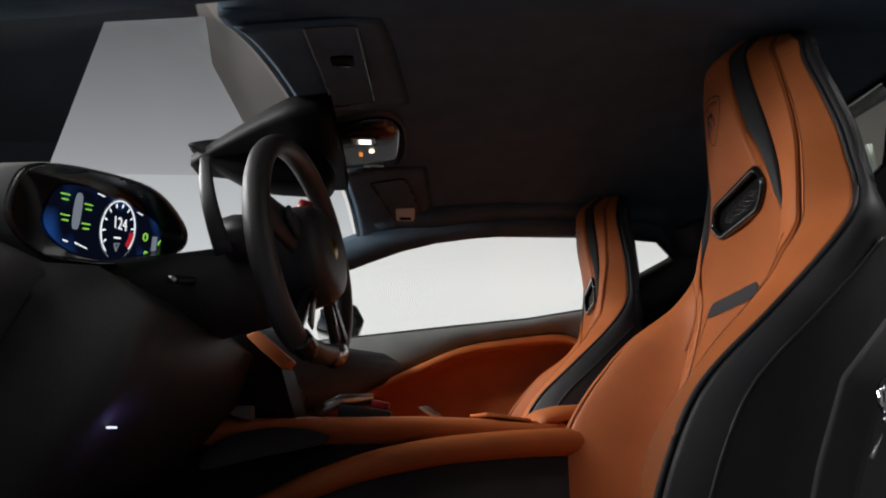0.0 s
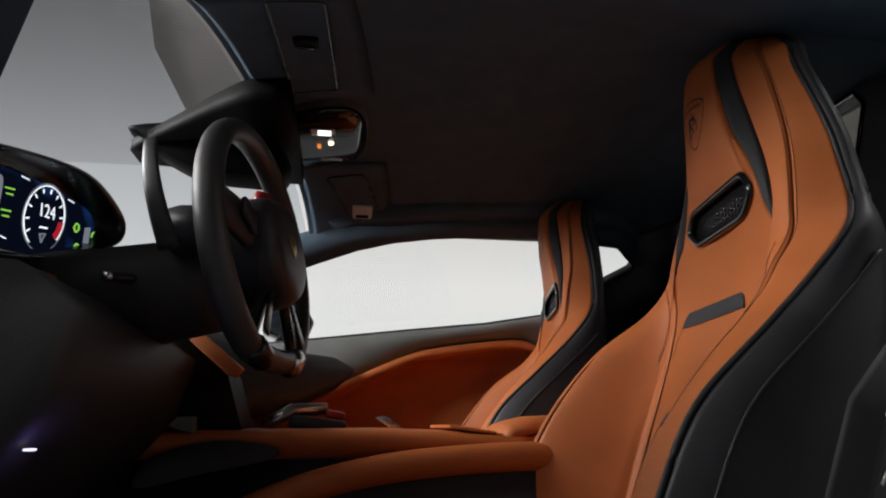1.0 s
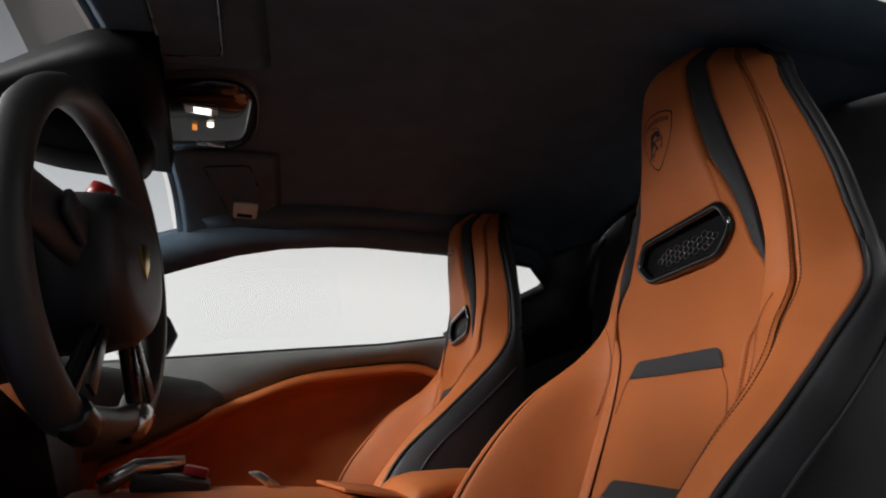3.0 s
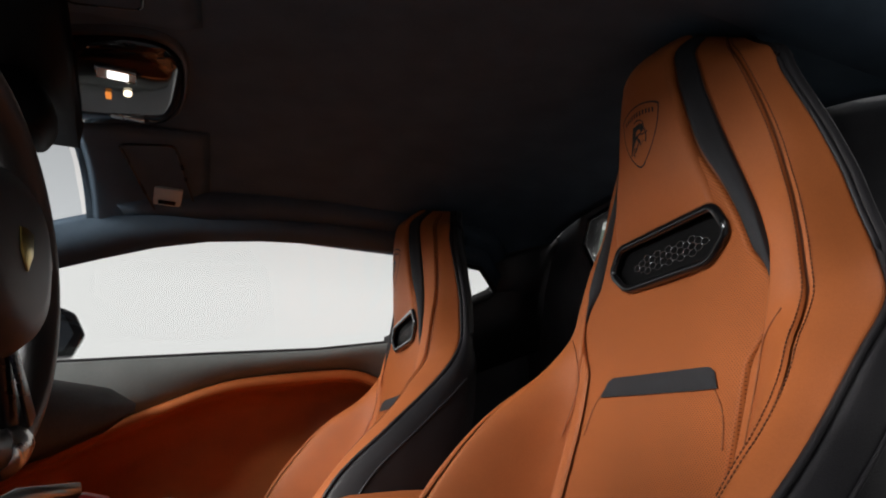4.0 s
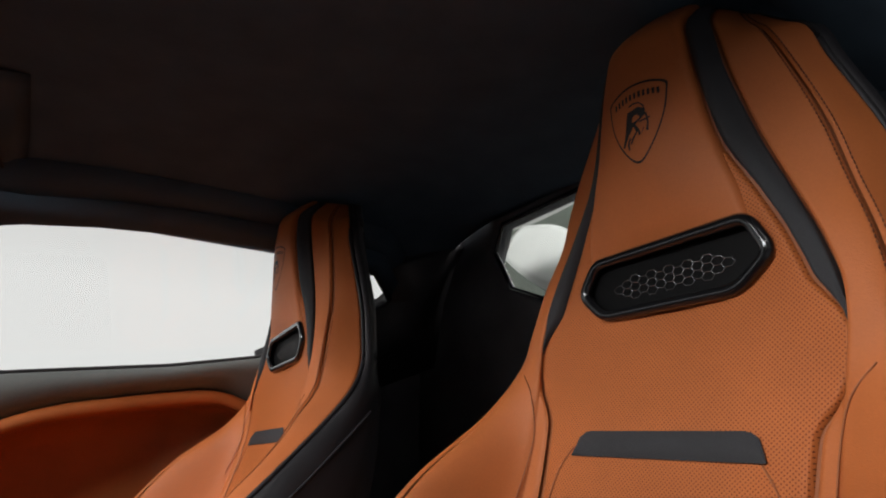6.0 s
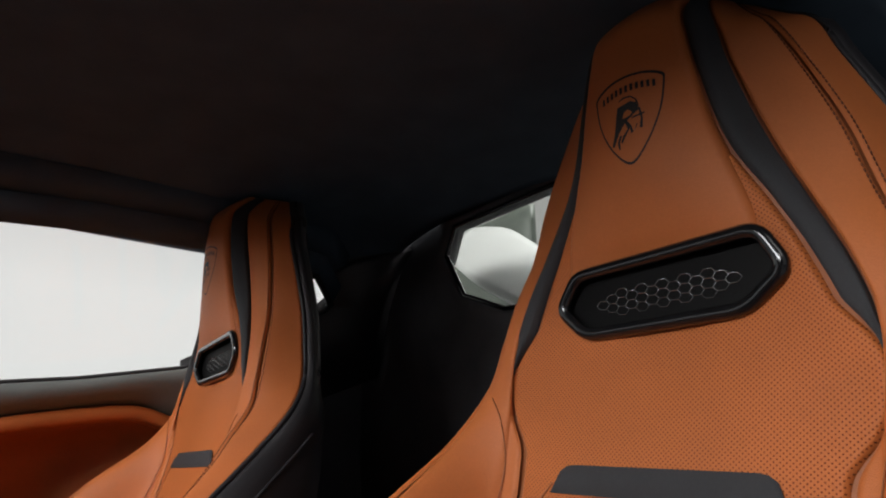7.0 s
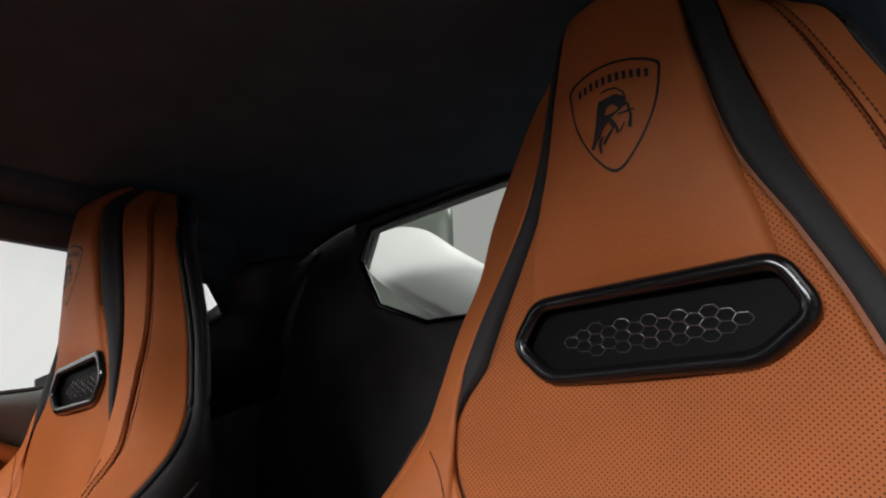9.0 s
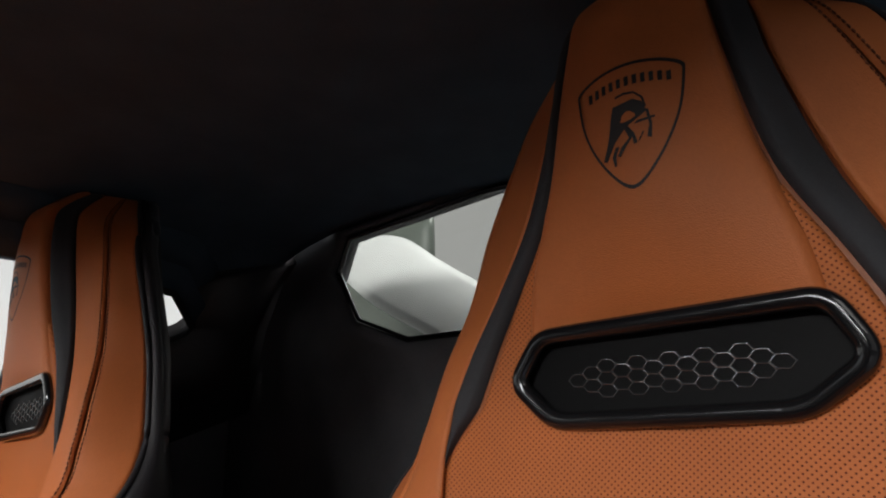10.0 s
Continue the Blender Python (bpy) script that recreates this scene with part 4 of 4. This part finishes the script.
tip = [[(-1.02, 0.66, 0.56), (-1.02, 0.66, 0.70), (-1.02, 0.76, 0.800), (-1.02, 0.97, 0.805), (-1.02, 0.99, 0.60)], [(-0.88, 0.70, 0.56), (-0.88, 0.68, 0.68), (-0.88, 0.78, 0.768), (-0.88, 0.97, 0.774), (-0.88, 0.99, 0.60)], [(-0.80, 0.72, 0.56), (-0.80, 0.70, 0.66), (-0.80, 0.80, 0.735), (-0.80, 0.97, 0.745), (-0.80, 0.99, 0.60)], [(-0.68, 0.86, 0.605), (-0.68, 0.85, 0.66), (-0.68, 0.88, 0.722), (-0.68, 0.97, 0.735), (-0.68, 0.985, 0.62)], [(-0.60, 0.91, 0.650), (-0.60, 0.905, 0.68), (-0.60, 0.92, 0.715), (-0.60, 0.97, 0.728), (-0.60, 0.98, 0.65)], [(-0.548, 0.945, 0.688), (-0.548, 0.944, 0.692), (-0.548, 0.95, 0.698), (-0.548, 0.965, 0.702), (-0.548, 0.97, 0.69)]]
part("dash_end", made(loft([spline(r, 20, True) for r in tip])), carbon, dash, "black woven pointed dashboard end")
part("dash_rear_panel", made(loft([[(x, y, z) for x, z in ((-1.0, 0.70), (-0.83, 0.67), (-0.78, 0.60), (-0.80, 0.50), (-0.95, 0.44))] for y in np.linspace(0.40, 1.0, 6)])), black_plastic, dash)

# ---- centre console ----
console = thing("centre_console", (-0.55, MID, 0.17), "tan leather centre console with black knee pad", "centre console")


def deck_ring(x):
    t = (x + 0.90) / 0.72
    z = 0.541 - 0.012 * max(0.0, t - 0.55) / 0.45
    near = 0.262
    return [(x, near + 0.03, z - 0.05), (x, near + 0.004, z - 0.028), (x, near, z - 0.016), (x, near + 0.006, z - 0.005), (x, near + 0.03, z), (x, MID, z + 0.003), (x, 0.46, z), (x, 0.476, z - 0.008), (x, 0.478, z - 0.05)]


part("deck", made(loft([deck_ring(x) for x in np.linspace(-0.93, -0.235, 24)])), leather, console, "tan leather console top")
part("tunnel", made(loft([[(x, 0.245, 0.17), (x, 0.262, 0.40), (x, 0.290, 0.50), (x, 0.45, 0.50), (x, 0.478, 0.40), (x, 0.495, 0.17)] for x in (-1.0, -0.6, 0.1, 0.32)])), black_leather, console)


def rail_ring(x, near, zs):
    return [(x, near + 0.012, zs - 0.050), (x, near - 0.002, zs - 0.038), (x, near - 0.006, zs - 0.022), (x, near - 0.001, zs - 0.008), (x, near + 0.010, zs - 0.001), (x, near + 0.024, zs), (x, near + 0.036, zs - 0.008), (x, near + 0.042, zs - 0.050)]


RAIL = [(-0.93, 0.33), (-0.82, 0.392), (-0.71, 0.444), (-0.61, 0.479), (-0.49, 0.504), (-0.36, 0.516), (-0.23, 0.521), (-0.05, 0.521), (0.1, 0.515)]
rail_pts = spline([(x, 0, z) for x, z in RAIL], 40)
part("side_rail", made(loft([rail_ring(p.x, 0.228, p.z) for p in rail_pts])), leather, console, "tan leather knee rail")
part("far_side_rail", made(loft([[(a, 2 * MID - b, c) for a, b, c in rail_ring(p.x, 0.228, p.z)] for p in rail_pts])), leather, console, "tan leather knee rail")
pad_line = [(-0.86, 0.500), (-0.78, 0.523), (-0.715, 0.522), (-0.678, 0.514), (-0.668, 0.506), (-0.69, 0.492), (-0.78, 0.475), (-0.88, 0.455)]
part("side_panel", made(loft([[(p.x, 0.236, 0.17), (p.x, 0.236, p.z - 0.046), (p.x, 0.266, p.z - 0.046), (p.x, 0.275, 0.17)] for p in rail_pts])), dash_black, console, "black console side")
part("knee_pad", prism([tuple(q) for q in spline([(x, 0.252, z) for x, z in pad_line], 40, True)], (0, 0.04, 0), 0.004), black_leather, console, "black leather knee pad")
lid = [[(x, 0.275, z), (x, 0.268, z + 0.012), (x, 0.285, z + 0.026), (x, 0.37, z + 0.031), (x, 0.455, z + 0.026), (x, 0.472, z + 0.012), (x, 0.465, z)] for x, z in ((-0.29, 0.512), (-0.275, 0.524), (-0.24, 0.532), (-0.16, 0.536), (-0.02, 0.536), (0.08, 0.532))]
part("armrest_lid", made(loft(lid)), leather, console, "padded tan leather armrest lid")
part("deck_flap", prism([(-0.385, 0.285, 0.543), (-0.305, 0.272, 0.531), (-0.300, 0.45, 0.531), (-0.40, 0.45, 0.543)], (0, 0, 0.006), 0.002), leather, console, "tan leather flap")
part("trim_edge", prism([(-0.826, 0.262, 0.686), (-0.803, 0.262, 0.696), (-0.736, 0.262, 0.640), (-0.748, 0.262, 0.626), (-0.756, 0.262, 0.626)], (0, 0.04, 0), 0.004), leather, console, "tan leather trim edge")
part("centre_panel", made(loft([[(x, y, z) for x, z in ((-1.0, 0.70), (-0.835, 0.705), (-0.765, 0.635), (-0.74, 0.56), (-0.72, 0.50), (-0.95, 0.46))] for y in (0.29, 0.30, 0.44, 0.45)])), vent_black, console, "black centre panel")
part("trim_plate", prism([(-0.870, 0.256, 0.560), (-0.804, 0.256, 0.562), (-0.802, 0.256, 0.535), (-0.832, 0.256, 0.543)], (0, 0.03, 0), 0.003), grey_leather, console, "dark grey trim plate")
part("screen_foot", made(tube([(-0.70, 0.36, 0.55), (-0.66, 0.38, 0.575), (-0.60, 0.40, 0.578)], 0.012, 10)), silver, console, "silver lever")
part("switch_gate", block((-0.665, -0.56), (0.36, 0.46), (0.535, 0.562), 0.008, (0, 8, 0)), black_plastic, console, "black switch panel")
part("switch_cover", block((-0.60, -0.565), (0.385, 0.425), (0.560, 0.574), 0.004, (0, 12, 0)), red_plastic, console, "red flip cover")
part("handbrake_tab", prism([(-0.508, 0.40, 0.563), (-0.490, 0.40, 0.565), (-0.458, 0.40, 0.545), (-0.476, 0.40, 0.541)], (0, 0.045, 0), 0.003), silver, console, "small silver tab")
footlight = thing("footwell_lamp", (-0.85, -0.175, 0.50), "small white footwell lamp with a violet glow", "lamp")
part("lens", block((-0.855, -0.848), (-0.183, -0.170), (0.5225, 0.5250), 0.0008), glow("footwell_white", (0.8, 0.8, 1.0), 1.2), footlight)
violet = bpy.data.lights.new("footwell_glow", "POINT")
violet.energy, violet.color, violet.shadow_soft_size = 0.02, (0.35, 0.25, 1.0), 0.01
new("footwell_glow", violet).location = (-0.828, -0.165, 0.512)

# ---- passenger door ----
door = thing("side_door", (-0.3, 1.02, 0.3), "passenger door with grey leather top and tan leather pocket", "door")
SILL = [(-1.05, 0.748), (-0.65, 0.786), (-0.40, 0.811), (-0.17, 0.832), (0.0, 0.857), (0.10, 0.905)]
RIDGE = [(-0.95, 0.46), (-0.678, 0.608), (-0.594, 0.654), (-0.50, 0.698), (-0.38, 0.747), (-0.265, 0.770), (-0.085, 0.790), (-0.007, 0.772), (0.08, 0.74)]


def height(line, x):
    return float(np.interp(x, [p[0] for p in line], [p[1] for p in line]))


xs = np.linspace(-0.95, 0.08, 60)
ridge = spline([(x, 0, z) for x, z in RIDGE], 120)
ridge_z = lambda x: float(np.interp(x, [p.x for p in ridge], [p.z for p in ridge]))
rows = []
for x in xs:
    z1, z0 = height(SILL, x) + 0.002, ridge_z(x) + 0.006
    y1 = lean(z1)
    ring = [(x, y1 + 0.03, z1), (x, y1 - 0.012, z1 + 0.001), (x, y1 - 0.022, z1 - 0.006)]
    for f in (0.25, 0.5, 0.75, 1.0):
        ring.append((x, y1 - 0.024 + (1.003 - y1 + 0.024) * f - 0.012 * math.sin(math.pi * f), z1 - 0.008 + (z0 - z1 + 0.008) * f))
    ring.append((x, 1.07, z0))
    rows.append(ring)
part("top_panel", made(loft(rows)), grey_leather, door, "dark grey leather door top")
rows = []
for x in xs:
    z = ridge_z(x)
    rows.append([(x, 1.012, z + 0.006), (x, 0.994, z + 0.004), (x, 0.986, z - 0.004), (x, 0.986, z - 0.016), (x, 0.994, z - 0.022), (x, 1.03, z - 0.018)])
part("pocket_lip", made(loft(rows)), leather, door, "rolled tan leather pocket lip")
rows = []
for x in xs:
    z = ridge_z(x) - 0.019
    deep = 0.120 * min(1.0, max(0.12, (0.10 - x) / 0.25)) * min(1.0, (x + 0.96) / 0.3)
    rows.append([(x, 1.002 + deep * d, z + (0.44 - z) * f) for f, d in ((0, 0), (0.02, 0.5), (0.07, 0.9), (0.18, 1.0), (0.4, 0.95), (0.65, 0.70), (0.85, 0.35), (1.0, 0.0))] + [(x, 1.15, 0.44), (x, 1.15, z)])
part("pocket", made(loft(rows)), leather, door, "hollow tan leather door pocket")
part("lower_panel", made(loft([[(x, 1.004, 0.442), (x, 0.93, 0.425), (x, 0.90, 0.405), (x, 0.905, 0.18), (x, 1.08, 0.18), (x, 1.08, 0.44)] for x in np.linspace(-0.95, 0.12, 12)])), leather, door, "tan leather lower door panel")
part("door_seal", made(tube([(x, lean(z + 0.002) - 0.004, z + 0.006) for x, z in SILL], 0.004, 6)), black_plastic, door, "black window seal")

wing_mirror = thing("wing_mirror", (-0.70, 1.2, 0.80), "angular black wing mirror outside the window", "wing mirror")
mo = [(-0.725, 0.925), (-0.69, 0.912), (-0.662, 0.862), (-0.682, 0.812), (-0.74, 0.805), (-0.82, 0.83), (-0.81, 0.90)]
part("housing", prism([(x - 0.01, 1.17 + 0.0, z) for x, z in mo], (-0.02, 0.20, 0), 0.008), gloss_black, wing_mirror, "gloss black housing")
part("mirror_glass", prism([(-0.76 + (x + 0.74) * 0.8, 1.166, 0.862 + (z - 0.862) * 0.8) for x, z in mo], (0, 0.003, 0)), mirror_glass, wing_mirror)
part("arm", made(tube([(-0.78, 1.06, 0.76), (-0.77, 1.12, 0.79), (-0.76, 1.2, 0.82)], 0.014, 8)), gloss_black, wing_mirror)

# ---- overhead ----
inner_mirror = thing("interior_mirror", (-0.86, MID, 1.05), "wide black interior mirror below its sensor housing", "mirror")
rows = []
for t in np.linspace(0, 1, 12):
    x = -0.985 + 0.305 * t
    w = 0.030 + 0.165 * min(1.0, t * 1.3)
    z1 = roof_z(max(x, -0.80), MID) - 0.012 - max(0.0, -0.80 - x) * 0.25
    d = 0.022 + 0.03 * t
    rows.append([(x, MID - w, z1), (x, MID - w * 0.97, z1 - d), (x, MID + w * 0.97, z1 - d), (x, MID + w, z1)])
part("sensor_housing", made(loft(rows)), vent_black, inner_mirror, "black sensor housing on the windscreen")
shape = [(-0.985, 1.095), (-0.97, 1.075), (-0.93, 1.048), (-0.88, 1.022), (-0.83, 1.010), (-0.78, 1.006), (-0.72, 1.004), (-0.695, 1.01), (-0.69, 1.05), (-0.74, 1.09), (-0.85, 1.11)]
rows = []
for y, k in ((0.315, 0.9), (0.322, 0.98), (0.36, 1.0), (0.40, 0.98), (0.408, 0.9)):
    rows.append([(-0.83 + (q.x + 0.83) * k, y, 1.05 + (q.z - 1.05) * k) for q in spline([(x, 0, z) for x, z in shape], 44, True)])
part("mirror_body", made(loft(rows)), vent_black, inner_mirror, "smooth black mirror back")

overhead = thing("overhead_console", (-0.63, MID, 1.13), "gloss black overhead console with lit reading lamps", "overhead console")


def ceiling_patch(line, drop, mat_line=None):
    return [(x, y, roof_z(x, y) - drop) for x, y in line]


oc = [(-0.755, 0.40), (-0.720, 0.325), (-0.60, 0.285), (-0.552, 0.32), (-0.540, 0.42), (-0.550, 0.51), (-0.59, 0.545), (-0.700, 0.570), (-0.765, 0.555)]
sm_oc = [(q.x, q.y) for q in spline([(x, y, 0) for x, y in oc], 54, True)]
grow = lambda k: [(-0.628 + (x + 0.628) * k, 0.435 + (y - 0.435) * k) for x, y in sm_oc]
part("surround", made(loft([ceiling_patch(grow(1.06), -0.01), ceiling_patch(grow(1.04), 0.008), ceiling_patch(grow(1.0), 0.012), ceiling_patch(grow(0.97), 0.006)], caps=False)), black_plastic, overhead, "black console surround")
part("panel", made(loft([ceiling_patch(grow(0.97), 0.004), ceiling_patch(grow(0.93), 0.018), ceiling_patch(grow(0.75), 0.026), ceiling_patch(grow(0.4), 0.028)])), gloss_black, overhead, "gloss black lamp panel")


def lens(x, y, a, b, drop=0.030, h=0.004):
    z = roof_z(x, y) - drop
    return block((x - a, x + a), (y - b, y + b), (z - h, z), 0.0015)


part("reading_lamp", lens(-0.627, 0.362, 0.013, 0.009, 0.029), glow("lamp_white", (1.0, 0.98, 0.95), 2.2), overhead, "lit white reading lamp")
part("lamp_bezel", lens(-0.629, 0.362, 0.024, 0.013, 0.027, 0.003), clip_grey, overhead, "pale lamp bezel")
part("lamp_frame", made(tube([(-0.629 + a, 0.362 + b, roof_z(-0.63, 0.36) - 0.030) for a, b in ((-0.026, -0.014), (0.024, -0.012), (0.026, 0.014), (-0.024, 0.013))], 0.0013, 6, True)), chrome, overhead, "chrome lamp frame")
part("amber_lamp", lens(-0.640, 0.425, 0.004, 0.009, 0.029), glow("lamp_amber", (1.0, 0.32, 0.06), 0.8), overhead, "amber switch light")
part("spot_lamp", made(tube([(-0.615, 0.412, roof_z(-0.615, 0.41) - 0.026), (-0.615, 0.412, roof_z(-0.615, 0.41) - 0.033)], 0.0055, 14)), glow("lamp_warm", (1.0, 0.85, 0.6), 2.5), overhead, "small warm spot lamp")
part("switch_bar", lens(-0.615, 0.500, 0.024, 0.007, 0.024, 0.006), silver, overhead, "pale switch bar")
part("microphone", lens(-0.700, 0.515, 0.008, 0.005, 0.022, 0.004), black_plastic, overhead)


def sun_visor(y0, y1, name_label, flap, clip, clip_mat):
    """A stowed visor with a mirror flap, a corner list of (x, y), and a clip plate, its place and half sizes."""
    v = thing("sun_visor", (-0.62, (y0 + y1) / 2, 1.1), name_label, "sun visor", "sun visors")

    def visor_ring(y):
        f = header_x(y)
        return [(f + 0.012, y, roof_z(f, y) - 0.002), (f + 0.025, y, roof_z(f, y) - 0.010), (f + 0.10, y, roof_z(f + 0.1, y) - 0.011), (f + 0.20, y, roof_z(f + 0.2, y) - 0.010), (f + 0.225, y, roof_z(f + 0.22, y) - 0.001)]

    part("visor_body", made(loft([visor_ring(y) for y in np.linspace(y0, y1, 14)])), black_cloth, v, "black cloth visor")
    edge = rounded(flap, 0.014, 5)
    centre = sum((Vector(q) for q in flap), Vector((0, 0))) / 4

    def flap_point(t, k):
        q = edge[int(round(t * len(edge))) % len(edge)]
        q = centre + (q - centre) * k
        return (q.x, q.y, roof_z(q.x, q.y) - 0.0128)

    part("flap_panel", made(sheet(flap_point, len(edge), 6)), black_cloth, v, "black cloth mirror flap")
    part("mirror_flap", made(tube([(p.x, p.y, roof_z(p.x, p.y) - 0.0115) for p in edge], 0.0026, 6, True)), satin_black, v, "black edge of the mirror flap")
    x, y, a, b = clip
    z = roof_z(x, y) - 0.015
    tilt = math.degrees(math.atan2(roof_z(x, y + 0.01) - roof_z(x, y - 0.01), 0.02))
    part("clip", block((x - a, x + a), (y - b, y + b), (z - 0.005, z + 0.003), 0.003, (tilt, 0, 0)), clip_mat, v, "clip plate")
    part("clip_slot", block((x - a * 0.62, x + a * 0.62), (y + b * 0.35, y + b * 0.75), (z - 0.0075, z - 0.003), 0.001, (tilt, 0, 0), (x, y, z)), gloss_black, v)
    return v


sun_visor(0.57, 0.86, "stowed black passenger sun visor with a grey clip", [(-0.633, 0.630), (-0.549, 0.825), (-0.487, 0.790), (-0.543, 0.612)], (-0.541, 0.762, 0.026, 0.024), clip_grey)
sun_visor(-0.10, 0.25, "stowed black driver's sun visor with a dark clip", [(-0.690, -0.085), (-0.681, 0.232), (-0.600, 0.220), (-0.612, -0.085)], (-0.645, 0.050, 0.020, 0.016), vent_black)

# ---- belts and rear deck ----
belt = thing("seat_belt", (-0.02, -0.30, 0.3), "black seat belt hanging beside the driver's seat", "seat belt")
part("webbing", made(tube([(-0.02, -0.30, 0.62), (-0.085, -0.302, 0.555), (-0.12, -0.302, 0.48), (-0.15, -0.30, 0.40), (-0.17, -0.30, 0.26)], 0.022, 8, False, 0.08, (0, 1, 0))), belt_cloth, belt, "black webbing")
part("anchor", block((-0.20, -0.14), (-0.315, -0.285), (0.165, 0.28), 0.006), black_plastic, belt, "black floor anchor")
part("guide", made(tube(spline([(-0.061, -0.312, 0.564), (-0.070, -0.313, 0.556), (-0.074, -0.313, 0.543), (-0.071, -0.313, 0.535)], 10), lambda t: 0.0062 - 0.002 * t, 10)), chrome, belt, "metal belt guide")
part("tongue", made(tube([(-0.070, -0.312, 0.530), (-0.073, -0.312, 0.524)], 0.0042, 10)), silver, belt, "metal belt tongue")
part("stitched_edge", made(tube([(-0.078, -0.311, 0.514), (-0.093, -0.311, 0.492)], lambda t: 0.0008 + 0.0012 * t, 6)), silver, belt, "bright metal edge")
engine_lid = thing("engine_cover", (0.9, MID, 0.9), "pale curved engine cover behind the rear window", "engine cover")
part("cover_panel", made(sheet(lambda s, t: (0.50 + 0.75 * t, -0.15 + 1.05 * s, 0.84 + 0.10 * t + 0.04 * math.sin(math.pi * s)), 20, 14, -0.02)), black_plastic, engine_lid, "dark engine bay panel")
upper_edge = spline([(0.79, 0.96, 1.300), (0.76, 0.80, 1.255), (0.73, 0.655, 1.160), (0.69, 0.45, 1.045), (0.66, 0.20, 0.98)], 24)
lower_edge = spline([(0.69, 0.95, 1.185), (0.66, 0.838, 1.103), (0.64, 0.690, 1.023), (0.60, 0.48, 0.93), (0.58, 0.22, 0.88)], 24)


def buttress_ring(p, q):
    out = [p.lerp(q, t) + Vector((-0.008, 0, 0.009)) * math.sin(math.pi * t) for t in np.linspace(0, 1, 9)]
    return [tuple(v) for v in out] + [tuple(v + Vector((0.03, 0, -0.012))) for v in reversed(out)]


part("buttress", made(loft([buttress_ring(p, q) for p, q in zip(upper_edge, lower_edge)])), pale_shell, engine_lid, "bright white curved buttress")
part("side_panel", made(sheet(lambda a, b: (0.86 + 0.05 * math.sin(math.pi * a), 0.78 + 0.60 * a, 0.98 + 0.36 * b), 10, 8, -0.02)), olive_grey, engine_lid, "grey-green inner panel")
